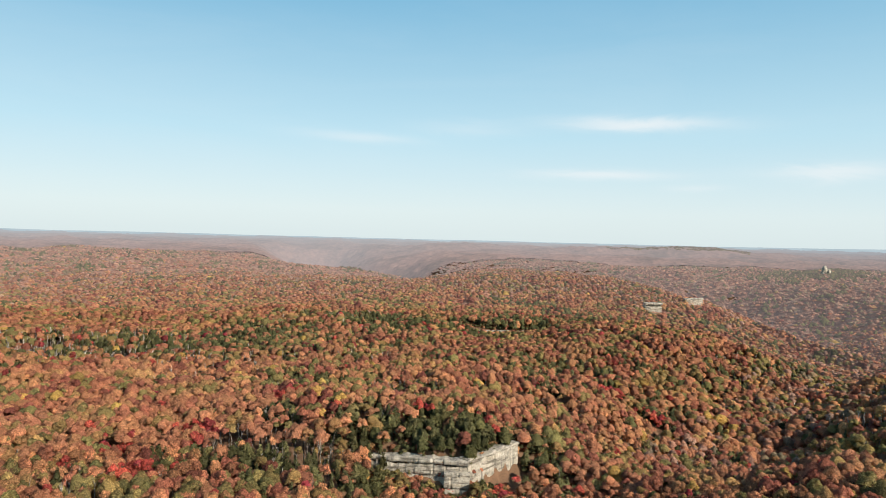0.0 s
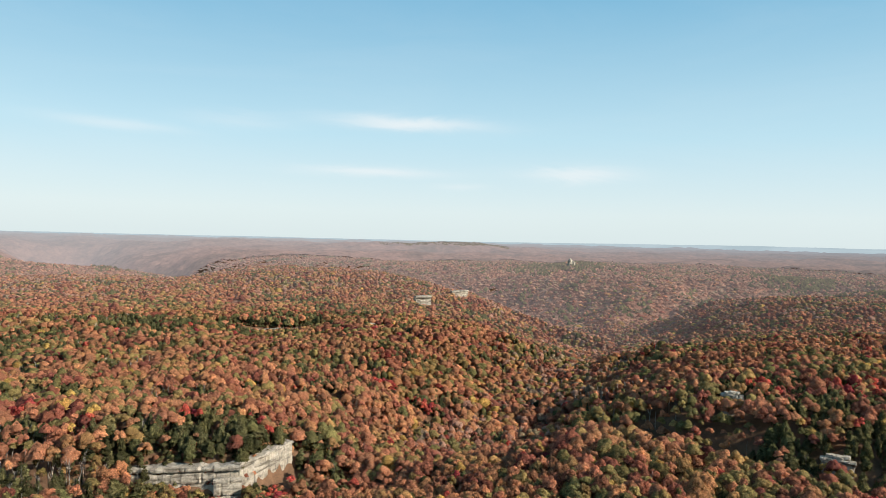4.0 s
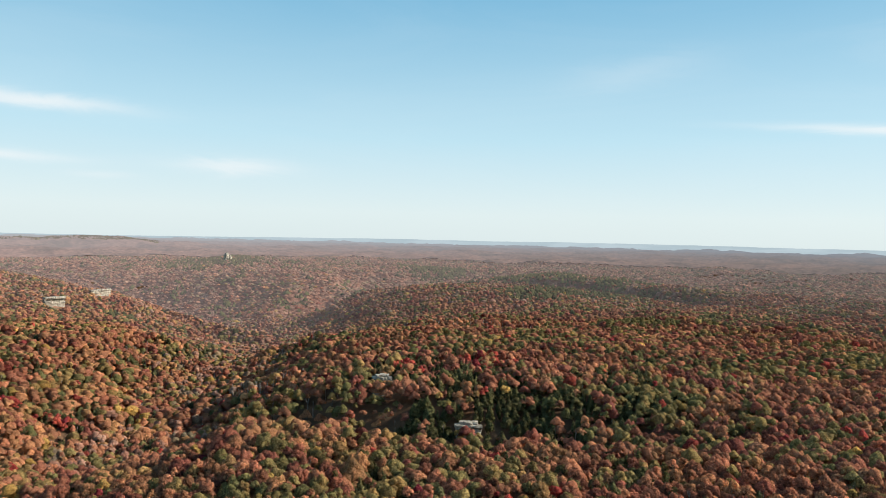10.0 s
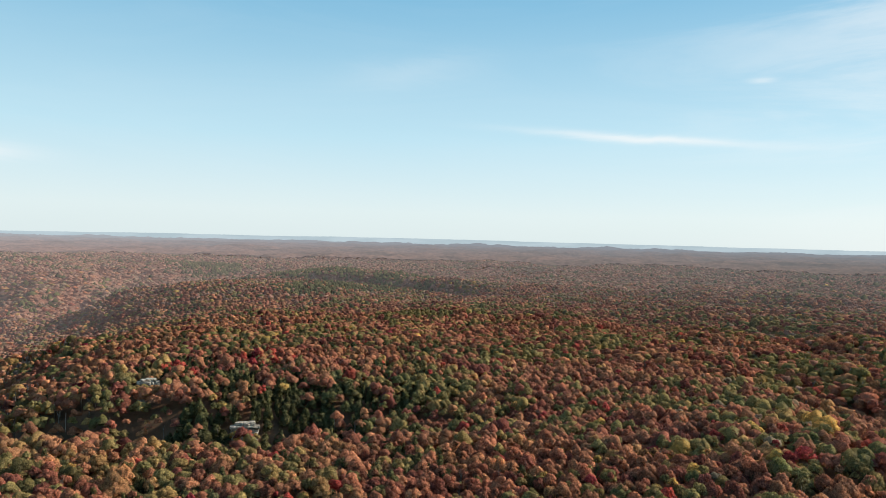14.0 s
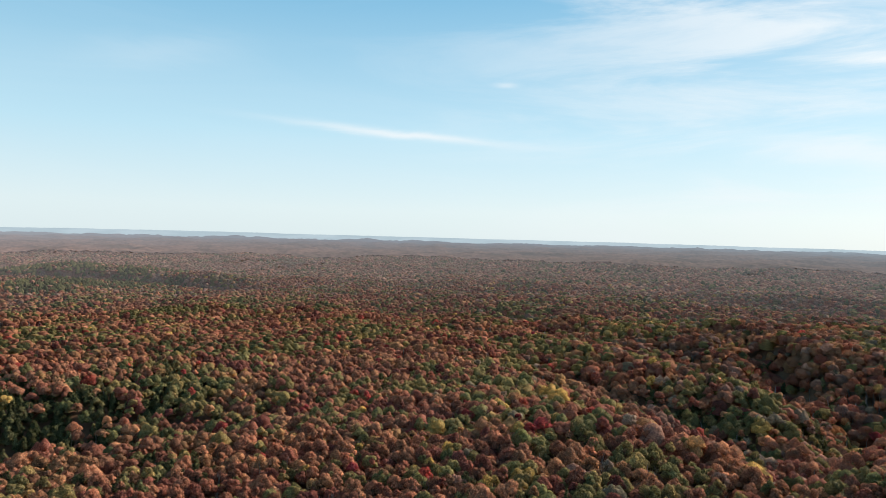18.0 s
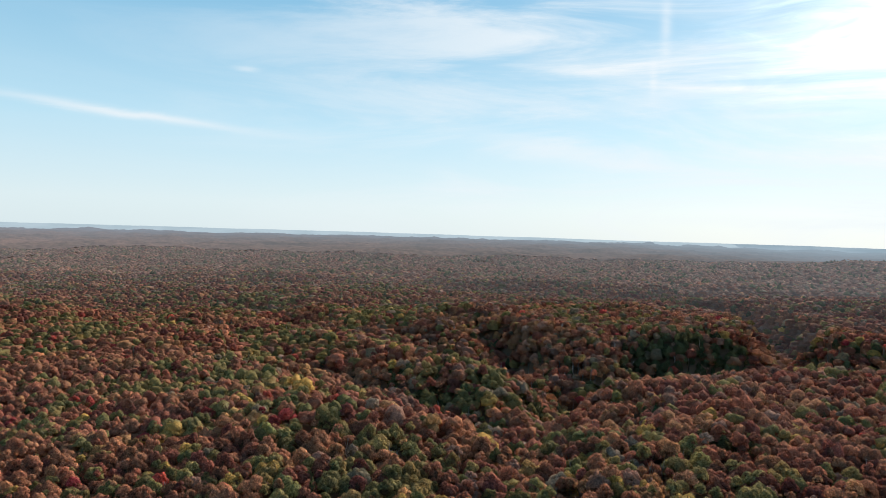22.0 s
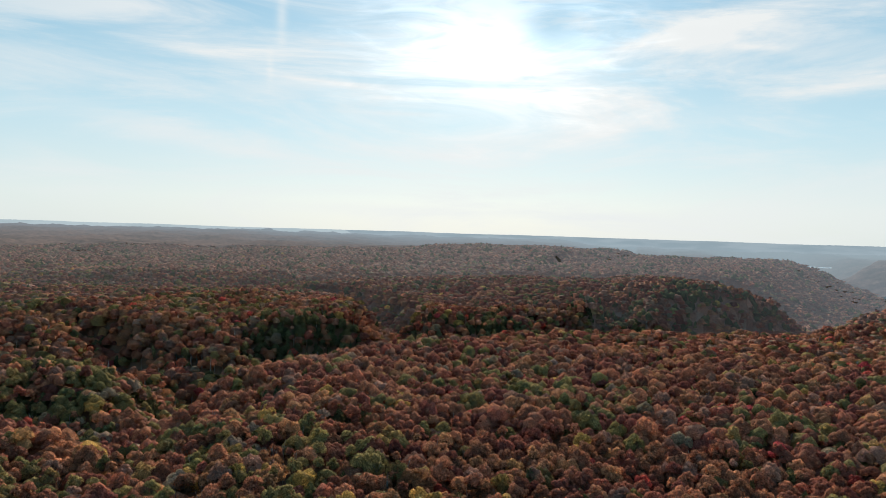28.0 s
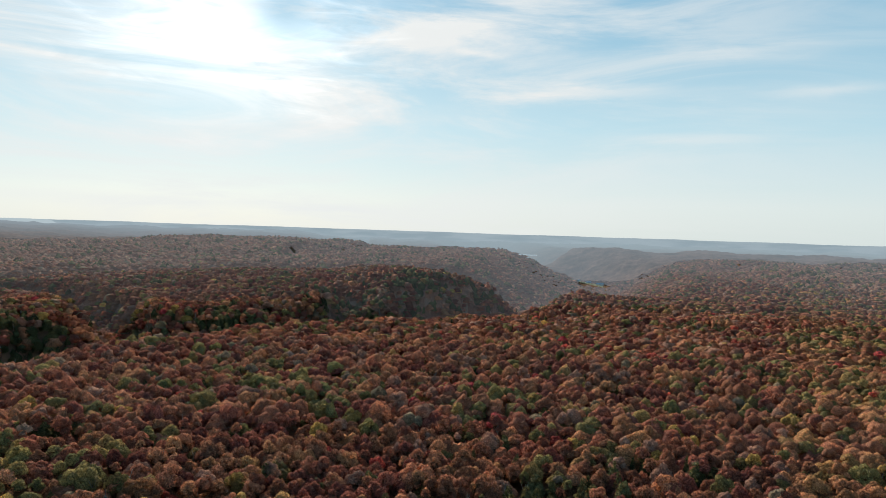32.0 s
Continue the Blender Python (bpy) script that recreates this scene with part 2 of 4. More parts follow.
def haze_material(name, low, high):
    """The last pale line of land, painted as haze: an even glow that takes no light."""
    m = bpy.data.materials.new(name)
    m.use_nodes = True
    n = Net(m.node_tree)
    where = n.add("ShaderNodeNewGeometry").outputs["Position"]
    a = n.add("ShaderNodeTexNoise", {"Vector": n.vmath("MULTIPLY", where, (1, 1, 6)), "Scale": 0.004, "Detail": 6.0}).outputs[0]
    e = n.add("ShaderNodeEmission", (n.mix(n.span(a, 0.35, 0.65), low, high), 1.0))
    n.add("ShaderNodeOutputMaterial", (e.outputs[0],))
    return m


AUTUMN = [(0.0, (0.27, 0.088, 0.068)), (0.14, (0.38, 0.148, 0.092)), (0.32, (0.48, 0.222, 0.122)), (0.46, (0.49, 0.25, 0.12)), (0.56, (0.43, 0.265, 0.11)), (0.63, (0.37, 0.255, 0.1)), (0.73, (0.28, 0.22, 0.088)), (0.86, (0.185, 0.18, 0.07)), (0.93, (0.52, 0.32, 0.1)), (1.0, (0.56, 0.38, 0.11))]
# MUTED: haze put into the base colour of far crowns; also dull gorge trees
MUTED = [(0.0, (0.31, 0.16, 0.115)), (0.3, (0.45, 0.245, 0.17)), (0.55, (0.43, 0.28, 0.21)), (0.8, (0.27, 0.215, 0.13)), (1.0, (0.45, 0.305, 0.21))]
SCARLET = [(0.0, (0.383, 0.063, 0.054)), (0.5, (0.493, 0.108, 0.072)), (1.0, (0.34, 0.054, 0.072))]
PINE = [(0.0, (0.0855, 0.0834, 0.036)), (0.5, (0.117, 0.118, 0.0495)), (1.0, (0.162, 0.148, 0.0675))]
TWIG = [(0.0, (0.351, 0.299, 0.26)), (0.5, (0.468, 0.416, 0.364)), (1.0, (0.598, 0.546, 0.494))]
leaves_m = leaf_material("autumn_leaves", AUTUMN, gaps=0.45, value=0.93)
muted_m = leaf_material("dull_hazed_leaves", MUTED, gaps=0.4, relief_m=3.5, hole=1.1, calm=True)
dense_m = leaf_material("dense_autumn_leaves", AUTUMN, gaps=0.42, relief_m=2.5, hole=1.1, value=0.98, calm=True)
scarlet_m = leaf_material("scarlet_leaves", SCARLET, gaps=0.45)
needle_m = leaf_material("pine_needles", PINE, through_light=0.1, gaps=0.46)
# crowns farther off: painted haze glows over each leaf colour
veiled_m = leaf_material("far_hazed_dull_leaves", MUTED, gaps=0.0, relief_m=3.5, air=True)
veiled_leaf_m = leaf_material("far_hazed_leaves", AUTUMN, gaps=0.0, relief_m=3.5, air=True)
veiled_bare_m = leaf_material("far_hazed_twigs", [(0.0, (0.3, 0.24, 0.21)), (1.0, (0.4, 0.34, 0.3))], gaps=0.0, relief_m=3.5, air=True)
veiled_pine_m = leaf_material("far_hazed_needles", PINE, through_light=0.1, gaps=0.0, air=True)
twig_m = leaf_material("bare_twigs", TWIG, through_light=0.0, gaps=0.0)
leaves_o = leaf_material("autumn_leaves_single", AUTUMN, by="object", gaps=0.45)
scarlet_o = leaf_material("scarlet_leaves_single", SCARLET, by="object", gaps=0.45)
needle_o = leaf_material("pine_needles_single", PINE, by="object", through_light=0.1)
twig_o = leaf_material("bare_twigs_single", TWIG, by="object", through_light=0.0, gaps=0.0)
# dark colour that stands in for the shade inside broadleaf crowns
core_m = leaf_material("painted_inner_shade", [(0.0, (0.14, 0.07, 0.045)), (1.0, (0.17, 0.1, 0.05))], through_light=0.1, gaps=0.0)
bark_m = plain_material("bark", [(0.3, (0.09, 0.07, 0.055)), (0.7, (0.2, 0.17, 0.14))], 0.8, stretch=(1, 1, 0.2))
litter_m = plain_material("leaf_litter", [(0.3, (0.1, 0.06, 0.038)), (0.55, (0.19, 0.11, 0.065)), (0.75, (0.27, 0.16, 0.09))], 0.15, shine=0.0)


def stone_material():
    """Pale bedded sandstone, grey on its weathered tops, with dark water streaks."""
    m = bpy.data.materials.new("sandstone")
    m.use_nodes = True
    n = Net(m.node_tree)
    where = n.add("ShaderNodeNewGeometry").outputs["Position"]
    patch = n.add("ShaderNodeTexNoise", {"Vector": n.vmath("MULTIPLY", where, (1, 1, 1.8)), "Scale": 0.2, "Detail": 6.0, "Roughness": 0.65}).outputs[0]
    col = n.ramp(patch, [(0.3, (0.2, 0.175, 0.14)), (0.45, (0.36, 0.32, 0.255)), (0.6, (0.52, 0.46, 0.37)), (0.8, (0.62, 0.57, 0.48))])
    beds = n.add("ShaderNodeTexNoise", {"Vector": n.vmath("MULTIPLY", where, (0.05, 0.05, 0.55)), "Scale": 1.0, "Detail": 4.0, "Roughness": 0.7}).outputs[0]
    col = n.mix(1.0, col, n.ramp(beds, [(0.36, (0.42, 0.4, 0.38)), (0.46, (0.95, 0.95, 0.95)), (0.7, (1.08, 1.05, 1.0))]), "MULTIPLY")
    drips = n.add("ShaderNodeTexNoise", {"Vector": n.vmath("MULTIPLY", where, (0.5, 0.5, 0.04)), "Scale": 1.4, "Detail": 4.0, "Roughness": 0.6}).outputs[0]
    col = n.mix(n.span(drips, 0.52, 0.66, 0.0, 0.75), col, (0.13, 0.12, 0.105))
    grit = n.add("ShaderNodeTexNoise", {"Vector": where, "Scale": 2.5, "Detail": 6.0, "Roughness": 0.7}).outputs[0]
    relief = n.add("ShaderNodeBump", {"Strength": 0.7, "Distance": 0.5, "Height": n.math("ADD", grit, n.math("MULTIPLY", beds, 1.5))})
    p = n.add("ShaderNodeBsdfPrincipled", {"Base Color": col, "Roughness": 0.92, "Specular IOR Level": 0.15, "Normal": relief.outputs[0]})
    n.add("ShaderNodeOutputMaterial", (p.outputs[0],))
    return m


stone_m = stone_material()

# ---- the lie of the land ----


def polyline(px, py, pts):
    """Distance to a broken line of (x, y, value) and the value at the nearest place."""
    best, val = np.full(px.shape, 1e9), np.zeros(px.shape)
    for (ax, ay, av), (bx, by, bv) in zip(pts, pts[1:]):
        dx, dy = bx - ax, by - ay
        t = np.clip(((px - ax) * dx + (py - ay) * dy) / (dx * dx + dy * dy), 0, 1)
        d = np.hypot(px - ax - t * dx, py - ay - t * dy)
        near = d < best
        best, val = np.where(near, d, best), np.where(near, av + t * (bv - av), val)
    return best, val


def hill(px, py, x, y, rx, ry, turn, high):
    c, s = math.cos(radians(turn)), math.sin(radians(turn))
    u, v = (px - x) * c + (py - y) * s, -(px - x) * s + (py - y) * c
    return high * np.exp(-(u / rx) ** 2 - (v / ry) ** 2)


def at(*rows):
    """Places on a bearing, in degrees to the left of +y, and at a distance, each with a height."""
    return [(-d * math.sin(radians(b)), d * math.cos(radians(b)), h) for b, d, h in rows]


def along(px, py, width, pts, power=2.2):
    """A ridge or a gorge along a line; its height or depth follows the line."""
    d, h = polyline(px, py, pts)
    return h * np.exp(-(d / width) ** power)


def waves(px, py, size, seed):
    """Smooth rolling noise about zero, from a few crossed swells."""
    rng = np.random.RandomState(seed)
    out = np.zeros(px.shape)
    for k in range(9):
        a, p, f = rng.uniform(0, 6.283), rng.uniform(0, 6.283), rng.uniform(0.6, 1.7) * 6.283 / size
        out += np.sin((px * math.cos(a) + py * math.sin(a)) * f + p + 0.8 * np.sin((px * math.sin(a) - py * math.cos(a)) * f * 0.6 + p * 2))
    return out / 4.0


def ledge(px, py, x, y, turn, half, high, reach):
    """The ground drops by a cliff's height in front of a line through (x, y); turn: the way that the cliff faces."""
    fx, fy = -math.sin(radians(turn)), math.cos(radians(turn))
    v, u = (px - x) * fx + (py - y) * fy, (px - x) * fy - (py - y) * fx
    front = np.clip((v + 1.0) / 3.0, 0, 1)
    return high * front * np.exp(-np.clip(v, 0, None) / reach) * np.clip(1.5 - np.abs(u) / half * 0.75, 0, 1)


def rise(far):
    """The plateau, bent up with distance so that the horizon fits the camera's view."""
    return np.interp(far, [0, 1400, 2000, 2600, 3300, 4000, 4900], [0, 0, 9, 24, 42, 56, 67])


def ground(px, py):
    """Height of the bare ground; the plateau lies at 0."""
    px, py = np.asarray(px, float), np.asarray(py, float)
    far = np.hypot(px, py)
    bearing = np.degrees(np.arctan2(-px, py))
    bearing = np.where(bearing > 90, bearing - 360, bearing)
    z = waves(px, py, 420, 3) * (3.0 + 2.0 * np.clip((far - 500) / 700, 0, 1)) + waves(px, py, 150, 5) * (1.0 + 2.0 * np.clip((far - 250) / 600, 0, 1))
    z += rise(far)
    # broken country towards the horizon
    z += np.clip((far - 1500) / 700, 0, 1) * (3.5 * waves(px, py, 520, 81) + 2.5 * waves(px, py, 230, 82))
    # rises of the plateau
    crests = [
        along(px, py, 330, at((14, 1500, 12), (4, 1500, 8), (-4.4, 1480, 30), (-9.8, 1450, 33), (-13.8, 1400, 26), (-16.4, 1330, 13), (-20.9, 1270, 4)), 2.6),   # hill behind the rim cliffs
        along(px, py, 420, at((36, 2000, 26), (28, 2000, 36), (21, 1950, 32), (15, 1850, 14)), 2.4),                                                          # upland to the west
        along(px, py, 260, at((-26, 2150, 10), (-29, 2100, 21), (-33, 2150, 18), (-40, 2150, 12), (-46, 2000, 4)), 2.2),                                      # rim across the gorge
        along(px, py, 210, at((-39, 1150, 4), (-43, 1350, 9), (-50, 1380, 9)), 2.2),                                                                          # plateau beyond the near ravine
        along(px, py, 62, at((-18, 335, 2), (-24, 322, 2), (-30, 325, 3), (-38, 325, 0), (-48, 330, -1), (-58, 335, 0), (-68, 345, 0)), 2.0),                   # near spur
        along(px, py, 230, at((-134, 1000, -4), (-138, 1080, 11), (-142, 1150, 17), (-149, 1200, 33), (-153, 1230, 42), (-155.5, 1230, 42)), 3.5),              # long flat-topped spur
        along(px, py, 95, at((-108, 900, 4), (-118, 950, 10), (-124, 880, 6)), 2.5),
        along(px, py, 200, at((-117, 600, 0), (-131, 720, 1), (-136, 740, -6), (-143, 780, -9), (-147, 800, -9), (-151, 860, 2), (-155, 920, 6), (-160, 960, -3), (-164, 1055, -12), (-169.5, 1350, 2), (-175, 1700, 4), (-182, 1900, 8)), 2.2),      # brow of the home plateau
        along(px, py, 330, at((-124, 2150, 12), (-132, 2200, 28), (-139, 2300, 38), (-143.5, 2300, 34), (-145.5, 2250, 8), (-152, 2250, 14), (-156.5, 2300, 12), (-158, 2300, 6)), 3.0),   # farther mesas
        along(px, py, 62, at((-48, 1730, 12), (-51, 1720, 20), (-56, 1690, 20), (-60, 1610, 15), (-65, 1470, 6)), 4.0),          # wall of the eastern ravine
        hill(px, py, 15, 400, 90, 60, 10, 19),             # rim above the near cliff
        along(px, py, 150, at((-12, 3400, 20), (-15, 3400, 26), (-22, 3400, 26), (-24, 3400, 18)), 4.0),                                                       # flat-topped hill
        along(px, py, 170, at((14, 3500, 0), (10, 3600, 18), (6, 3600, 8), (1, 3500, 15), (-4, 3600, 16), (-9, 3500, 4)), 2.5),
        along(px, py, 260, at((3, 2350, -70), (0, 2400, -40), (-5, 2500, -30), (-10, 2500, -34)), 2.5),
    ]
    z += np.max(crests, axis=0)
    # gorges and ravines, their rims frayed by side hollows
    qx, qy = px, py
    px, py = px + 9 * waves(px, py, 75, 91) + 4 * waves(px, py, 34, 93), py + 9 * waves(px, py, 75, 92) + 4 * waves(px, py, 34, 94)
    down = [
        along(px, py, 150, at((11, 1750, 18), (7, 1800, 34), (3, 1850, 50), (-3, 1950, 70)), 2.4),
        along(px, py, 90, at((-2, 300, 8), (-12, 400, 30), (-20, 490, 48), (-24, 580, 56)), 2.4),
        along(px, py, 105, at((-22, 560, 46), (-26, 690, 48), (-28.6, 850, 50), (-30.4, 1050, 66), (-31.5, 1300, 90)), 2.2),
        along(px, py, 200, at((-31, 1050, 60), (-30.5, 1350, 92), (-26, 1600, 100), (-20, 1720, 104), (-8, 1980, 100), (2, 2250, 104), (6, 2600, 116), (9, 3000, 120), (10, 3500, 120)), 2.6),
        along(px, py, 120, at((-32, 1500, 92), (-37, 1620, 74), (-42, 1750, 46), (-47, 1800, 20)), 2.4),
        along(px, py, 44, at((-27, 510, 44), (-34, 455, 40), (-40.5, 430, 38), (-47, 412, 36), (-54.8, 420, 34), (-62, 430, 20), (-70, 450, 8), (-78, 490, 2)), 2.4),
        along(px, py, 56, at((-80, 800, 3), (-88, 760, 9), (-92, 610, 18), (-96, 545, 25), (-101, 505, 30), (-105.5, 462, 33), (-109.2, 425, 36)), 2.2),
        along(px, py, 34, at((-109, 260, 5), (-109.2, 330, 13), (-109.2, 425, 27), (-110.8, 500, 38), (-112.5, 560, 47), (-113.5, 620, 50)), 2.3),
        along(px, py, 72, at((-78, 1000, 4), (-88, 900, 10), (-94, 780, 16), (-100, 730, 24), (-106, 700, 30), (-110, 680, 37), (-113.5, 600, 42), (-118, 640, 45), (-122, 690, 47), (-127, 720, 50), (-132, 770, 54), (-138, 790, 57), (-145, 830, 62), (-152, 900, 84), (-157, 1010, 90), (-161, 1150, 96), (-162, 1500, 100)), 2.6),
        along(px, py, 30, at((-109, 700, 46), (-106.5, 800, 36), (-103, 900, 12)), 2.4),
        along(px, py, 34, at((-129.5, 740, 70), (-129.5, 860, 56), (-128, 1000, 44), (-125, 1150, 34), (-119, 1250, 14)), 2.6),
        along(px, py, 34, at((-144.5, 830, 70), (-146.5, 930, 44), (-147, 1050, 12)), 2.4),
        along(px, py, 70, at((-116, 1350, 14), (-124, 1500, 36), (-133, 1600, 52), (-142, 1700, 60), (-151, 1750, 70), (-158, 1750, 90), (-163, 1700, 104)), 2.8),
        along(px, py, 200, at((-161, 1350, 90), (-163, 1700, 92), (-165.5, 2100, 98), (-166.5, 2500, 104), (-163, 3000, 116), (-160, 3600, 122), (-157, 4300, 116)), 2.6),
        along(px, py, 48, at((-47, 1630, 52), (-54, 1580, 58), (-58, 1530, 48), (-63, 1420, 26), (-68, 1350, 6)), 3.0),
        along(px, py, 110, at((-70, 2150, 20), (-62, 2000, 30), (-54, 1980, 30), (-47, 1950, 44), (-40, 1800, 60)), 2.4),
        along(px, py, 120, at((-101, 1530, 10), (-107, 1380, 26), (-113, 1320, 20)), 2.4),
    ]
    z -= np.max(down, axis=0)
    px, py = qx, qy
    z += hill(px, py, 26, 330, 52, 26, 25, -11)            # steep slope below the near cliff
    # a nose of the hill runs down into the gorge
    d, h = polyline(px, py, at((-17, 1350, 12), (-20.9, 1270, 0), (-23.2, 1230, -17), (-26, 1190, -31), (-28.7, 1170, -46), (-31, 1150, -54)))
    z = np.maximum(z, h - 0.5 * d - waves(px, py, 90, 6))
    d, h = polyline(px, py, at((-12, 1150, 4), (-16.7, 1122, 9), (-19.5, 1212, 14), (-20.5, 1270, 4)))
    z = np.maximum(z, h - 0.4 * d)
    # the wide hazy lowland to the south
    z -= np.clip((-bearing - 142) / 6, 0, 1) * np.interp(far, [2550, 3000, 3800, 4900], [0, 70, 66, 44]) * (bearing < -100)
    z -= np.clip((-bearing - 116) / 14, 0, 1) * np.interp(far, [2750, 3200, 3900, 4900], [0, 34, 30, 14]) * (bearing < -100) * (bearing > -148)
    z -= np.clip((bearing - 0) / 3, 0, 1) * np.clip((15 - bearing) / 3, 0, 1) * np.interp(far, [1900, 2300, 3200, 4200], [0, 26, 30, 0])
    z += along(px, py, 330, at((-160, 3300, 40), (-163, 3250, 96), (-166, 3200, 62), (-170, 3200, 42), (-174, 3200, 50), (-186, 3150, 56), (-196, 3150, 50)), 3.0)     # bluff across the valley
    return z - np.max([ledge(px, py, *c) for c in LEDGES], axis=0)


# x, y, the way it faces, half its length, height, how far the drop reaches
LEDGES = [(-4, 354, 172, 21, 12, 90), (29, 367, 230, 22, 13, 90), (70, 857, 184, 40, 15, 160), (183, 820, 200, 10, 15, 120), (318, 1062, 200, 17, 5, 60), (402, 1128, 203, 20, 3, 60), (341, 398, 139, 10, 5, 30), (341, 311, 132, 11, 6, 25)]


def sheet(name, xs, ys, zs, closed, material):
    """A grid of rings by spokes as one mesh."""
    nr, na = xs.shape
    me = bpy.data.meshes.new(name)
    me.vertices.add(nr * na)
    me.vertices.foreach_set("co", np.stack([xs, ys, zs], -1).astype(np.float32).ravel())
    i, j = np.meshgrid(np.arange(nr - 1), np.arange(na if closed else na - 1), indexing="ij")
    k = (j + 1) % na
    quads = np.stack([i * na + j, (i + 1) * na + j, (i + 1) * na + k, i * na + k], -1).reshape(-1, 4)
    me.loops.add(quads.size)
    me.loops.foreach_set("vertex_index", quads.astype(np.int32).ravel())
    me.polygons.add(len(quads))
    me.polygons.foreach_set("loop_start", (np.arange(len(quads)) * 4).astype(np.int32))
    me.polygons.foreach_set("use_smooth", np.ones(len(quads), bool))
    me.update(calc_edges=True)
    me.validate()
    me.materials.append(material)
    return new(name, me)


spokes = np.radians(np.arange(0, 360, 0.75))
rings = np.concatenate([[0.02], np.arange(4, 230, 12), np.arange(230, 420, 4), np.arange(420, 1000, 8), np.arange(1000, 1600, 16), np.arange(1600, 2700, 40), np.arange(2700, 4900, 100)])
aa, rr = np.meshgrid(spokes, rings)
gx, gy = -rr * np.sin(aa), rr * np.cos(aa)
land = sheet("ground", gx, gy, ground(gx, gy), True, litter_m)
tagged(land, "brown leaf-littered forest floor of a wooded plateau cut by gorges", "ground", kind="structure")

# ---- backdrop: ridge behind ridge to the horizon ----


def ridge(dist, wide, a0, a1, crest, low, bumps, seed, material, label):
    """A curved strip for the painted horizon haze; crest(az) gives the elevation of its top in degrees as seen from the
    hovering place.
    """
    a = np.arange(a1, a0, 0.09)
    r = np.random.RandomState(seed)
    arc = np.radians(a) * dist
    top = EYE_Z + dist * np.tan(np.radians(crest(a))) + bumps * waves(arc, arc * 0, 900, seed) + 0.25 * bumps * waves(arc, arc * 0, 210, seed + 1) + r.uniform(-0.5, 0.5, a.shape)
    ends = np.clip(np.minimum(a - a1, a0 - a) / 3.5, 0, 1)
    top = low + (top - low) * (ends * ends * (3 - 2 * ends))
    steps = [(-wide, 0.0), (-0.7 * wide, 0.25), (-0.45 * wide, 0.55), (-0.2 * wide, 0.85), (0.0, 1.0), (40.0, 0.9), (90.0, 0.0)]
    rows_d = np.array([dist + q for q, f in steps])[:, None] + 0 * a[None]
    zs = np.array([low + (top - low) * f for q, f in steps]) + r.uniform(-0.6, 0.6, (len(steps), len(a)))
    zs += 0.05 * bumps * np.array([waves(arc, arc * 0 + q, 260, seed + 4) for q, f in steps]) * wide / 40
    t = np.radians(a)[None]
    ob = sheet("backdrop", -rows_d * np.sin(t), rows_d * np.cos(t), zs, False, material)
    return tagged(ob, label, "hills", kind="structure")


def bend(*knots):
    """A crest line through (azimuth, elevation) knots, from left to right."""
    k = sorted(knots)
    return lambda a: np.interp(a, [q[0] for q in k], [q[1] for q in k])


hazed_far_woods = far_material("hazed_far_woods")
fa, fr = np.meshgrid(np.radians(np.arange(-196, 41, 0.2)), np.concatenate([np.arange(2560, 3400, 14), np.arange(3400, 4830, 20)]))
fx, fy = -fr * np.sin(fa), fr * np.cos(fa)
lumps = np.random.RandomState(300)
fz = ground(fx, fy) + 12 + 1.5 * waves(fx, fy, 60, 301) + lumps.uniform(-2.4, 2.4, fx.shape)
distance = sheet("backdrop", fx, fy, fz, False, hazed_far_woods)
tagged(distance, "autumn woods of the plateau running out to the horizon, with painted haze", "hills", kind="structure")
rim_n = haze_material("painted_haze_pale", (0.42, 0.52, 0.57), (0.48, 0.58, 0.63))
south_c = haze_material("painted_haze_blue", (0.3, 0.39, 0.45), (0.36, 0.45, 0.51))
ridge(4860, 300, 44, -128, bend((44, -0.22), (10, -0.3), (-20, -0.28), (-40, -0.08), (-60, 0.0), (-100, -0.1), (-118, -0.25)), 20, 1.5, 331, rim_n, "glowing strip painted as the pale blue haze of the horizon")
ridge(4860, 300, -108, -200, bend((-118, -0.25), (-135, -0.3), (-160, -0.4), (-183, -0.42), (-200, -0.4)), -10, 1.5, 401, south_c, "glowing strip painted as blue horizon haze against the sun")

# ---- woods ----
rng = np.random.RandomState(11)


def sprays(r, pts, nrm, area, jitter, cover):
    """Turns points with outward directions into loose triangular sprays of leaves."""
    n = len(pts)
    nrm0 = nrm
    nrm = nrm + r.normal(size=nrm.shape) * jitter
    nrm /= np.linalg.norm(nrm, axis=1, keepdims=True)
    u = np.cross(nrm, r.normal(size=nrm.shape))
    u /= np.linalg.norm(u, axis=1, keepdims=True)
    v = np.cross(nrm, u)
    size = math.sqrt(cover * area / n / 1.3) * r.uniform(0.65, 1.35, (n, 1))
    ang = r.uniform(0, 6.283, (n, 1))
    tri = []
    for k in range(3):
        t = ang + k * 2.094 + r.uniform(-0.4, 0.4, (n, 1))
        tri.append(pts + (u * np.cos(t) + v * np.sin(t)) * size)
    return np.stack(tri, 1), nrm0


def over_lobes(r, c, n, lowest, squash):
    """n points over the outside of the balls c, rows of x, y, z, radius."""
    pts, nrm = [], []
    p_ = c[:, 3] ** 2 / np.sum(c[:, 3] ** 2)
    while len(pts) < n:
        b = c[r.choice(len(c), p=p_)]
        d = r.normal(size=3)
        d /= np.linalg.norm(d)
        if d[2] < -0.55:
            continue
        p = b[:3] + d * b[3] * np.array([1, 1, squash])
        if p[2] < lowest or np.any(np.linalg.norm((p - c[:, :3]) / [1, 1, squash], axis=1) < c[:, 3] * 0.88):
            continue
        pts.append(p), nrm.append(d)
    return np.array(pts), np.array(nrm)


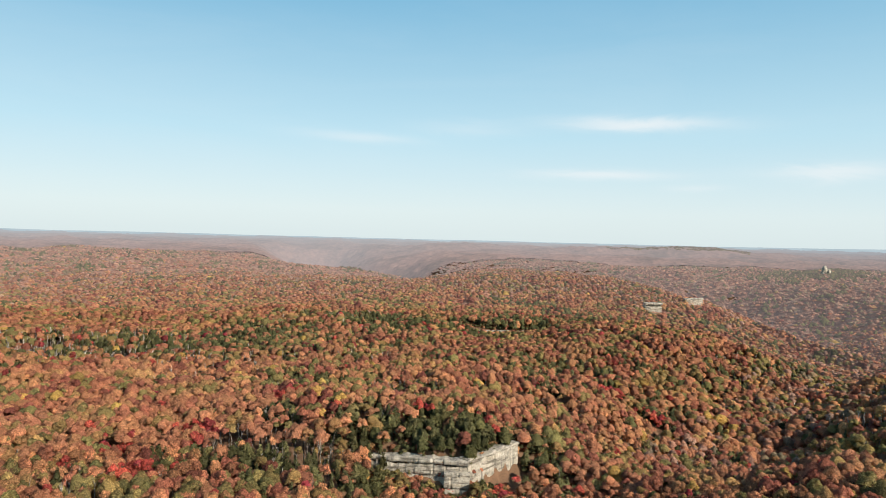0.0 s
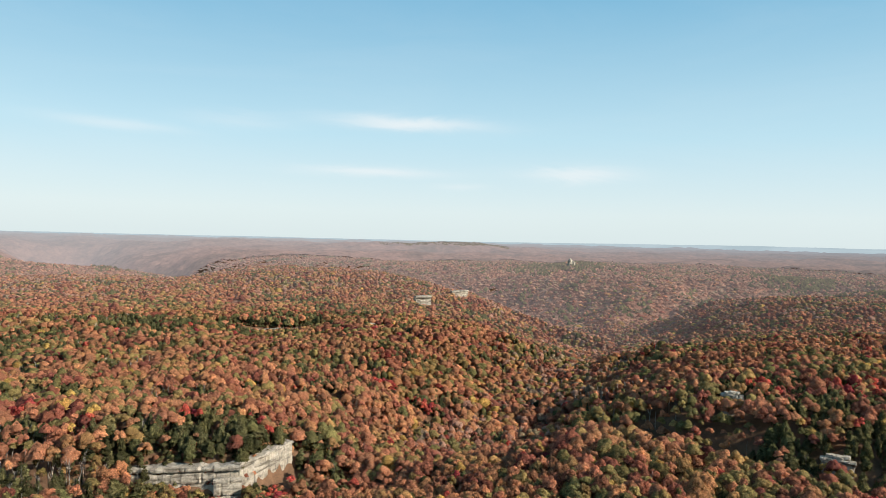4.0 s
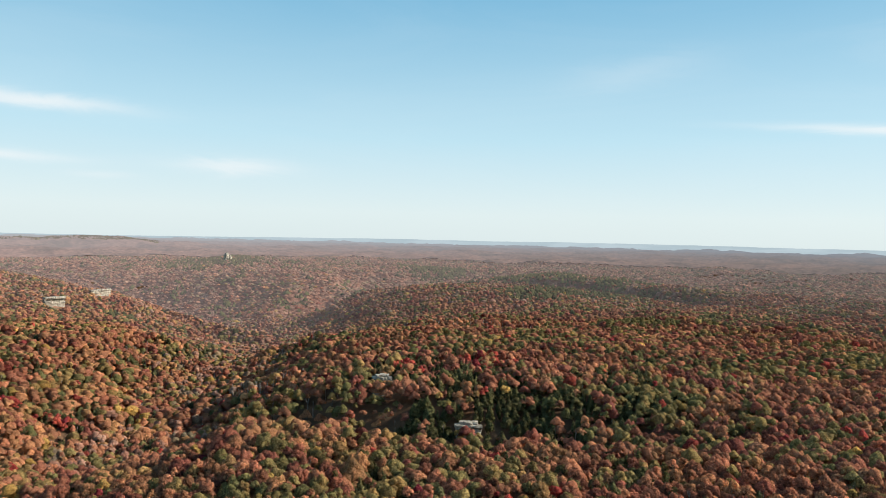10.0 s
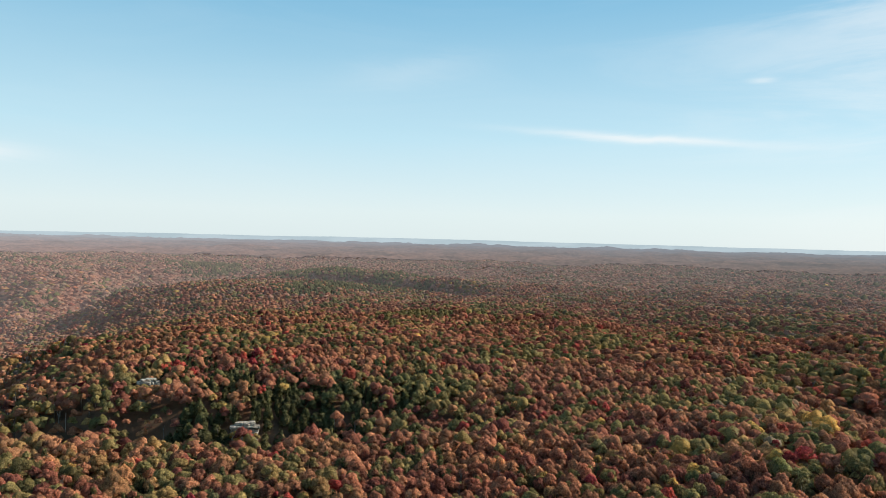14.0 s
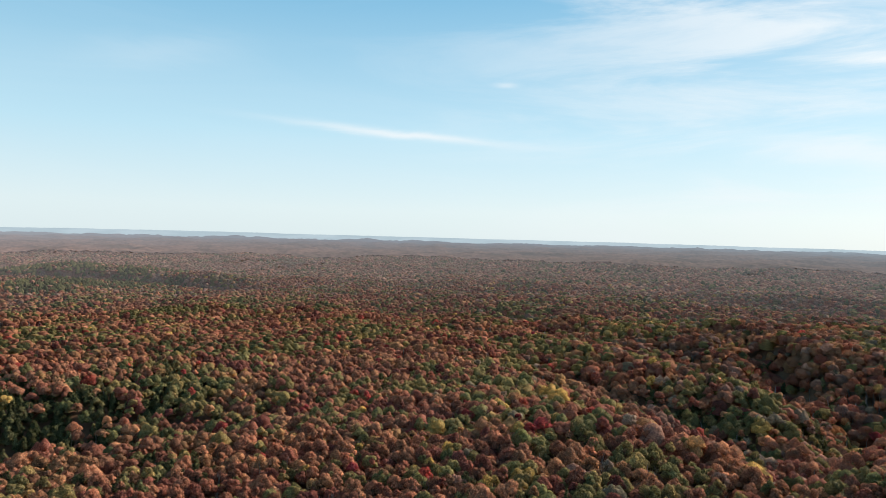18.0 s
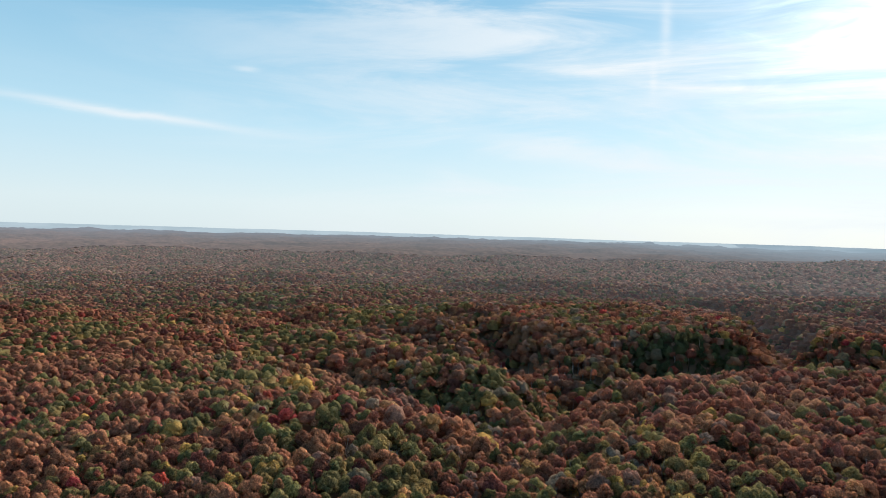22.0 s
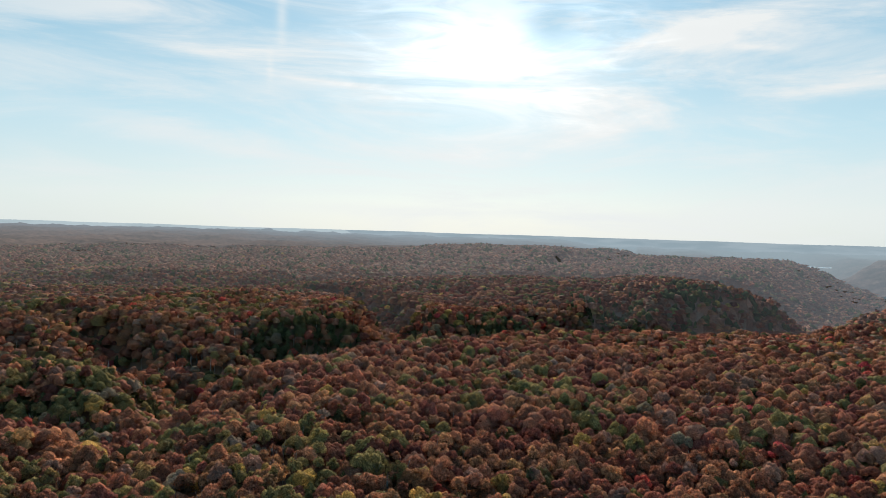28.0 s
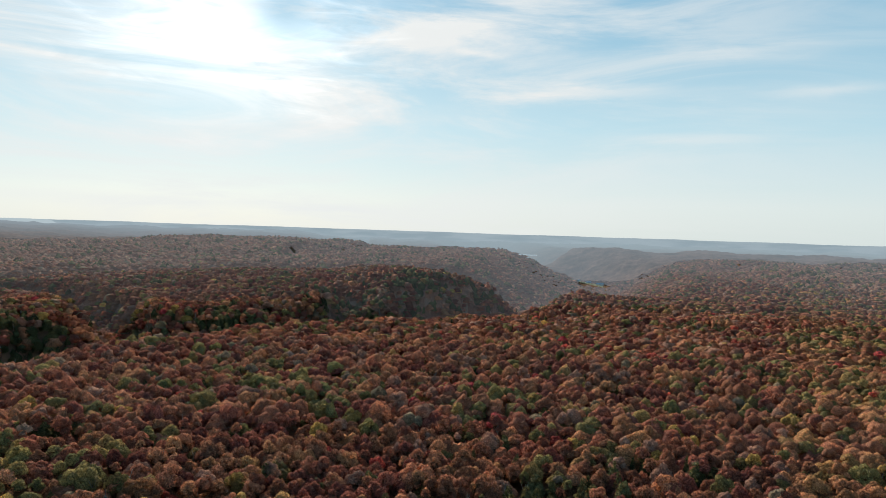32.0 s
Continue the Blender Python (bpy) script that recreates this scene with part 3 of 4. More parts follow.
def pine_crown(seed, n, cover=2.0):
    """A dense pine or hemlock, narrowing upward in uneven whorls; radius 1, height about 2.4."""
    r = np.random.RandomState(seed)
    c = [(0, 0, 0.4, 0.62), (0, 0, 1.0, 0.45)]
    for k in range(16):
        q = k / 15
        a, t = 2.4 * k, (1 - q) * 0.62 * r.uniform(0.7, 1.2)
        c.append((t * math.cos(a), t * math.sin(a), 0.1 + 2.0 * q, 0.2 + 0.18 * (1 - q)))
    pts, nrm = over_lobes(r, np.array(c), n, -0.3, 0.7)
    nrm[:, 2] += 0.5
    return sprays(r, pts, nrm, 7.0, 0.45, cover)


def loose(tri):
    """Triangles that share no corners: corners, faces, whether they are smooth, how many are outer ones, and the way each corner faces."""
    if isinstance(tri, tuple):
        tri, way = tri
    else:
        way = np.cross(tri[:, 1] - tri[:, 0], tri[:, 2] - tri[:, 0])
        way *= np.where(way[:, 2] < 0, -1, 1)[:, None]
    return tri.reshape(-1, 3), np.arange(len(tri) * 3).reshape(-1, 3), False, len(tri), np.repeat(way, 3, axis=0)


def dome_shape(seed, sides, rings, lumps=0.3):
    """A closed lumpy crown with shared corners; rings: rows of (radius, height) from the top down, after the tip's height."""
    r = np.random.RandomState(seed)
    v = [(r.uniform(-0.12, 0.12), r.uniform(-0.12, 0.12), rings[0])]
    f = []
    for k, (rad, z) in enumerate(rings[1:]):
        for j in range(sides):
            a, q = 6.283 * (j + 0.5 * k + r.uniform(-0.22, 0.22)) / sides, rad * r.uniform(1 - lumps, 1 + lumps)
            v.append((q * math.cos(a), q * math.sin(a), z + r.uniform(-0.2, 0.2) * rings[0]))
        for j in range(sides):
            p, q = 1 + k * sides + j, 1 + k * sides + (j + 1) % sides
            if k == 0:
                f.append((0, p, q))
            else:
                m, n = p - sides, q - sides
                f += [(m, p, q), (m, q, n)]
    v, f = np.array(v), np.array(f)
    return v, f, True, len(f), v * np.array([1, 1, 0.7]) + np.array([0, 0, 0.55]) + r.normal(0, 0.42 if len(rings) > 3 else 0.22, v.shape)


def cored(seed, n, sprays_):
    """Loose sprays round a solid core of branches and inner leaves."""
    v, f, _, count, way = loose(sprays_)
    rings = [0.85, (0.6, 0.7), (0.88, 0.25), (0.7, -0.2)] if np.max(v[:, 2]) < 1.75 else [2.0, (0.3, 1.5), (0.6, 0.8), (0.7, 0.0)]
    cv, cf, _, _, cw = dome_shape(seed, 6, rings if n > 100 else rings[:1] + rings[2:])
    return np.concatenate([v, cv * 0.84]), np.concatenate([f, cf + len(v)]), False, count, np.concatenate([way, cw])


def hulled(seed, sprays_, rings, sides):
    """A lumpy closed crown for trees farther off, with or without a few loose sprays over it."""
    v, f, soft, n, w = dome_shape(seed, sides, rings)
    if sprays_ is None:
        return v, f, True, n, w
    sv, sf, _, _, sw = loose(sprays_)
    return np.concatenate([sv, v]), np.concatenate([sf, f + len(sv)]), True, len(sf) + n, np.concatenate([sw, w])


def lobed(seed, lobes, sides, squat=0.85, core=True):
    """A broadleaf crown of rounded florets of leaves, each a small closed dome, round a core coloured dark for inner
    shade; radius about 1.
    """
    r = np.random.RandomState(seed)
    vs, fs, ws, base = [], [], [], 0
    for k in range(lobes):
        q = (k + 0.5) / lobes
        a, t = 2.4 * k + r.uniform(-0.5, 0.5), 0.74 * math.sqrt(q) * r.uniform(0.8, 1.15)
        c = np.array([t * math.cos(a), t * math.sin(a), squat * (1.0 - 0.95 * q ** 1.3 + r.uniform(-0.2, 0.2))])
        size = r.uniform(0.75, 1.3) * 1.15 / math.sqrt(lobes) + 0.04
        out = np.array([math.cos(a) * t, math.sin(a) * t, 0.35])
        lobe = [np.array([0.3 * math.cos(a) * t, 0.3 * math.sin(a) * t, 0.95])]
        for j, (rad, z) in enumerate([(0.82, 0.45), (1.05, -0.35)]):
            for i in range(sides):
                b = 6.283 * (i + 0.5 * j + r.uniform(-0.25, 0.25)) / sides
                m = rad * r.uniform(0.75, 1.25)
                lobe.append(np.array([m * math.cos(b), m * math.sin(b), z + r.uniform(-0.2, 0.2)]))
        lobe = np.array(lobe)
        vs.append(c + lobe * size * np.array([1, 1, 0.9]))
        ws.append(0.8 * lobe + 0.6 * out + np.array([0, 0, 0.3]) + r.normal(0, 0.42, lobe.shape))
        for i in range(sides):
            p, n = 1 + i, 1 + (i + 1) % sides
            fs += [(base, base + p, base + n), (base + p, base + p + sides, base + n), (base + n, base + p + sides, base + n + sides)]
        base += len(lobe)
    v, f, w = np.concatenate(vs), np.array(fs), np.concatenate(ws)
    count = len(f)
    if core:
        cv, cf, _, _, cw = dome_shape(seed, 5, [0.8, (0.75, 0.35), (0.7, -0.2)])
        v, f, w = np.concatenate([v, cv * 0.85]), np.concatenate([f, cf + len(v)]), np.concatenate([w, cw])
    return v, f, True, count, w


def bare_shape(seed, limbs, thick=1.0):
    """A bare trunk with rising limbs, of radius 1 and height 2.6."""
    r = np.random.RandomState(seed)
    t = []

    def stick(p, q, w0, w1):
        p, q = np.array(p), np.array(q)
        for k in range(2):
            s = np.array([math.cos(k * 1.57 + 0.4), math.sin(k * 1.57 + 0.4), 0]) * thick
            t.append([p - s * w0, p + s * w0, q + s * w1])
            t.append([p - s * w0, q + s * w1, q - s * w1])

    stick((0, 0, 0), (r.uniform(-0.1, 0.1), r.uniform(-0.1, 0.1), 2.35), 0.075, 0.04)
    for k in range(limbs):
        z, a = r.uniform(1.0, 2.1), r.uniform(0, 6.283)
        q = r.uniform(0.15, 0.5)
        stick((0, 0, z), (math.cos(a) * q, math.sin(a) * q, z + r.uniform(0.45, 0.85)), 0.03, 0.012)
    return np.array(t)


def scatter(r0, r1, a0, a1, area, seed):
    """Places in a ring sector between two azimuths, about one to each area, kept apart by a jittered grid."""
    r = np.random.RandomState(seed)
    step = math.sqrt(area)
    g = np.arange(-r1, r1, step)
    x, y = np.meshgrid(g, g)
    x[::2] += step / 2
    x, y = (x + r.uniform(-0.46, 0.46, x.shape) * step).ravel(), (y + r.uniform(-0.46, 0.46, y.shape) * step).ravel()
    d, a = np.hypot(x, y), np.degrees(np.arctan2(-x, y))
    rel = (a - a0) % 360
    keep = (d >= r0) & (d < r1) & (rel < (a1 - a0) % 360 if a1 - a0 < 360 else d > 0)
    return x[keep], y[keep]


def stand(px, py, seed):
    """For each place its kind (0 broadleaf, 1 scarlet, 2 pine, 3 bare) and a colour key from 0 to 1."""
    r = np.random.RandomState(seed)
    n = len(px)
    pine = waves(px, py, 170, 21) + 0.7 * waves(px, py, 60, 22)
    bare = waves(px, py, 210, 31) + 0.5 * waves(px, py, 70, 32)
    olive = 0.8 * waves(px, py, 260, 41) + 0.6 * waves(px, py, 80, 42) + 0.7 * waves(px, py, 34, 43)
    az_ = np.degrees(np.arctan2(-px, py))
    d = np.hypot(px, py)
    green = np.clip((-az_ - 20) / 60, 0, 1) * np.clip((az_ + 175) / 60, 0.3, 1)
    kind = np.zeros(n, int)
    kind[r.uniform(size=n) < 0.008 + 0.06 * np.clip(waves(px, py, 90, 51) - 0.5, 0, 1)] = 1
    for x, y, rad, much in RED_STANDS:
        kind[(np.hypot(px - x, py - y) < rad) & (r.uniform(size=n) < much)] = 1
    pine_p = 0.02 + 0.6 * np.clip((pine - 0.55) * 1.2, 0, 1) * (1 - 0.6 * green)
    for x, y, rad, much in PINE_STANDS:
        pine_p = np.maximum(pine_p, much * np.clip(1.6 - np.hypot(px - x, py - y) / rad, 0, 1))
    low = ground(px, py)
    hollow = np.clip((-10 - low) / 18, 0, 1) * np.clip((1100 - d) / 200, 0, 1)
    pine_p = np.maximum(pine_p, 0.25 * hollow * np.clip((-az_ - 38) / 6, 0.15, 1) * np.clip((az_ + 125) / 40, 0.4, 1) * np.where((np.abs(az_ + 111) < 4) & (d < 590), 0.1, 1))
    kind[(r.uniform(size=n) < pine_p) & (kind == 0)] = 2
    bare_p = 0.03 + 0.3 * np.clip(bare - 0.9, 0, 1) + 0.08 * hollow
    for x, y, rad, much in BARE_STANDS:
        bare_p = np.maximum(bare_p, much * np.clip(1.6 - np.hypot(px - x, py - y) / rad, 0, 1))
    kind[(r.uniform(size=n) < bare_p) & (kind == 0)] = 3
    key = np.clip(0.31 - 0.1 * np.clip((-az_ - 110) / 30, 0, 1) + 0.15 * waves(px, py, 75, 61) + 0.12 * waves(px, py, 28, 62) + r.normal(0, 0.09, n), 0.02, 0.6) ** (1 + 0.3 * green)
    turn = r.uniform(size=n) / (1 - 0.5 * np.clip((-az_ - 100) / 25, 0, 1)) < 0.07 + 0.03 * green + 0.75 * np.clip(1.6 * olive - 0.12 + 0.2 * green, 0, 1) * (0.6 + 0.4 * green)
    key[turn] = np.clip(0.74 + 0.07 * waves(px, py, 50, 44) + r.normal(0, 0.05, n), 0.58, 0.89)[turn]
    gold = r.uniform(size=n) < 0.014
    key[gold] = r.uniform(0.9, 1.0, n)[gold]
    for x, y, rad, much in GOLD_STANDS:
        gold = (np.hypot(px - x, py - y) < rad) & (r.uniform(size=n) < much)
        key[gold] = 0.96
    key = np.where(kind == 0, key, r.uniform(size=n))
    return kind, key


# x, y, radius, share
PINE_STANDS = [(5, 375, 34, 0.85), (-25, 338, 18, 0.5), (90, 885, 60, 0.75), (1280, 1040, 120, 0.7), (1500, 950, 110, 0.7), (560, -360, 50, 0.35), (530, -800, 50, 0.6), (590, -640, 45, 0.6), (490, -930, 50, 0.6), (640, -400, 50, 0.7), (520, -220, 30, 0.6), (-269, 661, 63, 0.6), (-185, 702, 69, 0.8), (-139, 700, 34, 0.7), (-39, 817, 72, 0.85), (13, 806, 39, 0.8), (119, 1075, 43, 0.6), (189, 911, 44, 0.7), (1, 606, 29, 0.6), (97, 598, 43, 0.6), (59, 603, 29, 0.5), (-76, 496, 28, 0.55), (-87, 327, 19, 0.6), (-121, 320, 11, 0.6), (-40, 328, 16, 0.7), (-28, 369, 27, 0.6), (-87, 393, 13, 0.5), (173, 564, 28, 0.6), (53, 370, 18, 0.6), (1006, 1891, 119, 0.7), (174, 914, 52, 0.7), (438, 866, 31, 0.6), (489, 568, 40, 0.4), (467, 434, 40, 0.4), (387, 400, 30, 0.7), (385, 345, 36, 0.75), (404, 291, 28, 0.6), (992, 767, 60, 0.9), (1105, 776, 75, 0.9), (1210, 724, 79, 0.9), (1466, 1484, 83, 0.8), (567, 310, 31, 0.6), (463, 275, 26, 0.6)] + [(x, y, rad, 0.85) for x, y, rad in at((-43, 455, 16), (-45, 462, 18), (-50, 470, 20), (-53, 475, 20), (-57, 480, 18), (-60, 482, 14), (-41.5, 545, 16), (-44, 545, 18))] + [(x, y, rad, 0.95) for x, y, rad in at((-50, 1655, 40), (-52.5, 1650, 38), (-55, 1640, 38), (-58.5, 1600, 34), (-61.5, 1510, 30), (-43, 2150, 40), (-44.5, 2140, 45), (-46, 2130, 40), (-14, 3400, 150), (-17, 3400, 160), (-20, 3400, 150), (-22.5, 3400, 110))]
BARE_STANDS = [(-190, 560, 60, 0.6), (90, 1250, 80, 0.3), (-321, 602, 60, 0.8), (-272, 643, 67, 0.75), (-152, 865, 49, 0.6), (-107, 835, 40, 0.6), (-95, 403, 16, 0.6), (-95, 354, 20, 0.7), (-65, 332, 19, 0.7), (-29, 469, 22, 0.7), (-138, 291, 21, 0.6), (-67, 602, 24, 0.6), (787, 2108, 107, 0.6), (636, 717, 53, 0.55), (627, 632, 50, 0.55), (619, 541, 46, 0.5), (636, 514, 33, 0.6), (496, 725, 42, 0.6), (326, 535, 30, 0.7), (375, 785, 62, 0.35), (1220, 1380, 103, 0.7)]
RED_STANDS = [(-127, 365, 12, 0.6), (-151, 334, 12, 0.6), (-130, 299, 10, 0.7), (-8, 390, 5, 0.9), (-92, 432, 9, 0.6), (27, 393, 9, 0.5), (34, 356, 9, 0.6), (146, 580, 10, 0.7), (142, 573, 9, 0.8), (433, 377, 27, 0.5), (376, 407, 13, 0.5), (161, 543, 14, 0.5), (293, 73, 7, 0.5), (366, 2, 12, 0.4), (178, -391, 10, 0.6), (265, -275, 9, 0.5), (80, -580, 19, 0.5), (138, -615, 15, 0.5), (112, -502, 16, 0.5)]
GOLD_STANDS = [(354, 50, 5, 0.9), (302, 48, 5, 0.9), (298, -51, 5, 0.9), (344, -99, 6, 0.8), (324, -179, 5, 0.8), (351, -195, 5, 0.8), (229, -191, 5, 0.8), (90, -334, 5, 0.8), (378, 312, 6, 0.8), (226, 575, 15, 0.3)]


def clear(px, py):
    """True where trees may stand: not on the cliffs, nor before them, kept open to the camera's view."""
    ok = np.ones(px.shape, bool)
    for x, y, turn, half, high, reach in LEDGES:
        fx, fy = -math.sin(radians(turn)), math.cos(radians(turn))
        v, u = (px - x) * fx + (py - y) * fy, (px - x) * fy - (py - y) * fx
        ok &= ~((np.abs(u) < half * 1.05) & (v > -1.5) & (v < (15 if y < 380 and x < 100 else 9 if x > 300 and y < 600 else 26 if y < 1000 else 13)))
    for x, y, rad in CLEARINGS:
        ok &= np.hypot(px - x, py - y) > rad
    return ok


def woods(name, label, places, shapes, seed, spread=1.0, tallness=1.0, free=False, veiled=False):
    """Joins the trees at the given places into one mesh of loose sprays."""
    px, py = places
    ok = clear(px, py) | free
    px, py = px[ok], py[ok]
    kind, key = stand(px, py, seed)
    if veiled:
        kind[kind == 3] = 0
    r = np.random.RandomState(seed + 1)
    pz = ground(px, py)
    # dull crowns: haze put into colour with distance and southward, plus gorge trees
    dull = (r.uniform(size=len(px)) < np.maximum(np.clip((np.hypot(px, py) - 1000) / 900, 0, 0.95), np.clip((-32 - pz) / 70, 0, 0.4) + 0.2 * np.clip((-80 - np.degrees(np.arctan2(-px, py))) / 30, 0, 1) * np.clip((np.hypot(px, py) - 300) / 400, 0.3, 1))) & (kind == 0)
    thick = len(shapes[0][0][1]) < 100
    flat = 0.92 if len(shapes[0][0][1]) > 12 else 0.78
    co, faces, mats, tint, ways, smooth, count = [], [], [], [], [], [], 0
    for k, lot_ in enumerate(shapes):
        pick = r.randint(len(lot_), size=len(px))
        for v, (verts, tri, soft, outer, way) in enumerate(lot_):
            s = np.where((kind == k) & (pick == v))[0]
            if len(s) == 0:
                continue
            a = r.uniform(0, 6.283, len(s))
            rad = np.clip(r.normal(4.6, 1.45, len(s)), 2.2, 8.5) * spread
            tall = r.uniform(13, 18.5, len(s)) * tallness
            if k == 0 or k == 1:
                rad = rad * (0.85 if k else 1.0)
                zs, base = rad * r.uniform(0.95, 1.35, len(s)) * (flat if thick else 1.0), tall - rad * (1.0 if thick else 1.3)
            elif k == 2:
                rad = rad * 0.92
                zs = tall * r.uniform(0.2, 0.28, len(s))
                base = tall - zs * 2.4
            else:
                zs, base = tall / 2.6, np.full(len(s), -0.5)
                rad = rad * 0.8
            c, sn = np.cos(a)[:, None], np.sin(a)[:, None]
            x, y, z = verts[None, :, 0], verts[None, :, 1], verts[None, :, 2]
            X = (x * c - y * sn) * rad[:, None] + px[s][:, None]
            Y = (x * sn + y * c) * rad[:, None] + py[s][:, None]
            Z = z * zs[:, None] + (pz[s] + base)[:, None]
            co.append(np.stack([X, Y, Z], -1).reshape(-1, 3))
            faces.append((tri[None] + (count + np.arange(len(s)) * len(verts))[:, None, None]).reshape(-1, 3))
            count += len(s) * len(verts)
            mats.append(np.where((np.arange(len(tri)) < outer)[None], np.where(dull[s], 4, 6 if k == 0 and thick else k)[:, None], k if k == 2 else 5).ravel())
            w = np.stack([(way[None, :, 0] * c - way[None, :, 1] * sn) / rad[:, None], (way[None, :, 0] * sn + way[None, :, 1] * c) / rad[:, None], way[None, :, 2] / zs[:, None]], -1)
            ways.append((w / np.linalg.norm(w, axis=2, keepdims=True)).reshape(-1, 3))
            tint.append(np.repeat(key[s], len(tri)))
            smooth.append(np.full(len(s) * len(tri), soft))
    co, faces, mats, tint, ways, smooth = (np.concatenate(q) for q in (co, faces, mats, tint, ways, smooth))
    n = len(mats)
    me = bpy.data.meshes.new(name)
    me.vertices.add(len(co))
    me.vertices.foreach_set("co", co.astype(np.float32).ravel())
    me.loops.add(n * 3)
    me.loops.foreach_set("vertex_index", faces.astype(np.int32).ravel())
    me.polygons.add(n)
    me.polygons.foreach_set("loop_start", np.arange(n, dtype=np.int32) * 3)
    me.polygons.foreach_set("material_index", mats.astype(np.int32))
    me.polygons.foreach_set("use_smooth", smooth)
    me.attributes.new("tint", "FLOAT", "FACE").data.foreach_set("value", tint.astype(np.float32))
    me.attributes.new("way", "FLOAT_VECTOR", "POINT").data.foreach_set("vector", ways.astype(np.float32).ravel())
    me.update(calc_edges=True)
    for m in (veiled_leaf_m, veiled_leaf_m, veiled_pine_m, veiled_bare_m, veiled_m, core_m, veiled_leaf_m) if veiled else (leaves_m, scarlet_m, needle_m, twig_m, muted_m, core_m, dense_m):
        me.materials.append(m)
    ob = new(name, me)
    tagged(ob, label, "forest", kind="stuff")
    return ob


CLEARINGS = [(605, -2400, 80), (575, -2310, 55), (-388, 1557, 16), (-1180, 2240, 22)]
LEFT, RIGHT = 36.0, -192.0          # the open side of the turn
# loose sprays, sides, rings of (radius, height), height of the tip
HULLS = [(20, 6, [(0.55, 0.86), (0.9, 0.5), (1.0, 0.05), (0.72, -0.4)], 1.0), (0, 5, [(0.6, 0.7), (1.0, 0.2), (0.8, -0.4)], 0.82), (0, 4, [(0.72, 0.5), (1.05, -0.3)], 0.78), (0, 5, [(1.05, -0.25)], 0.42)]


def lot(n, start, bare):
    """Shapes for the four kinds of tree with about n triangles each, coarser the farther off they stand."""
    if n > 100:
        leafy = [[lobed(start + s, n // 15, 5) for s in range(q, q + 7)] for q in (0, 10)]
        pines = [cored(start + s, n, pine_crown(start + s, n - 18)) for s in range(20, 24)]
    else:
        few, sides, rings, tip = HULLS[0] if n > 30 else HULLS[1] if n > 12 else HULLS[2] if n > 4 else HULLS[3]
        tall = [2.2] + [(0.95 * q, 2.0 * z if z > 0 else z) for q, z in rings]
        leafy = [[lobed(start + s, 5, 4, core=False) if few else hulled(start + s, None, [tip] + rings, sides) for s in range(q, q + 8)] for q in (0, 10)]
        pines = [hulled(start + s, pine_crown(start + s, few + 16, 1.7) if few else None, [(0.78 * q[0], q[1]) if isinstance(q, tuple) else 0.85 * q for q in tall] if few else tall, sides) for s in range(20, 25)]
    return leafy[0], leafy[1], pines, [loose(bare_shape(start + 30 + s, bare, 1.0 if n > 100 else 1.2 if n > 30 else 1.7)) for s in range(4)]


# the nearest belt of trees below the hovering place is built one by one
HERO_SLOPE = 0.372
# three stretches of forest: small close trees by the cliffs, middling ones across the gorge, big oaks on the plateau
BELTS = [(-28, LEFT, 27, 0.76, 0.8, "small close-grown orange trees and pines about the cliffs"), (-85, -28, 31, 0.8, 0.9, "mixed autumn woods about the gorge"), (RIGHT, -85, 46, 1.0, 1.0, "big oaks in rust and olive on the plateau")]
heroes = []
under = []
for b, (right, left, area, wide, tallness, label) in enumerate(BELTS):
    near = scatter(170, 355, right, left, area, 1 + 10 * b)
    steep = (EYE_Z - ground(*near) - 15 * tallness) / np.hypot(*near)
    belt = (steep > HERO_SLOPE) & (steep < 0.44)
    heroes.append((near[0][belt], near[1][belt], np.full(belt.sum(), wide), np.full(belt.sum(), tallness)))
    rest = (near[0][steep <= HERO_SLOPE], near[1][steep <= HERO_SLOPE])
    under.append((near[0][steep >= 0.44], near[1][steep >= 0.44]))
    woods("woods", label, rest, lot(int(50 + 150 * wide * wide), 100 + b, 12), 101 + 10 * b, wide, tallness)
    woods("woods", label + ", farther off", scatter(355, 590, right, left, area, 2 + 10 * b), lot(int(18 + 40 * wide), 200 + b, 7), 102 + 10 * b, wide, tallness)
    woods("woods", label + ", over spurs and ravines", scatter(590, 960, right, left, area * 1.12, 3 + 10 * b), lot(15, 300 + b, 4), 103 + 10 * b, wide * 1.2, tallness)
    # from here out, haze is painted into the crowns as glow
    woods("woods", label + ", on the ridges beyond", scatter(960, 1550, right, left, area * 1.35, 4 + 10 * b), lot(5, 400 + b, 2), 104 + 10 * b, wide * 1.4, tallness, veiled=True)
    woods("woods", label + ", with haze painted in", scatter(1550, 2600, right, left, area * 2.3, 5 + 10 * b), lot(4, 500 + b, 1), 105 + 10 * b, wide * 1.85, tallness, veiled=True)
# added sheet in hazed crown colours, to fill dark gaps under crowns farther off
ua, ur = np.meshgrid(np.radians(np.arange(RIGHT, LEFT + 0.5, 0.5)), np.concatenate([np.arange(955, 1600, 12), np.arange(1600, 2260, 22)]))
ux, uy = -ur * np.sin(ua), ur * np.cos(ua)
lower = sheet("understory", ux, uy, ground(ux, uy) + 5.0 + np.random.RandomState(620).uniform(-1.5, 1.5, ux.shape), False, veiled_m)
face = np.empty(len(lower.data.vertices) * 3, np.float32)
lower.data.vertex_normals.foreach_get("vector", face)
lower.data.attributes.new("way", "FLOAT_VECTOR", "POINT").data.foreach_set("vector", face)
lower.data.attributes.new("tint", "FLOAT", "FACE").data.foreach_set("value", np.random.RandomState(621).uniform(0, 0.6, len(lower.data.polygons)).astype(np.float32))
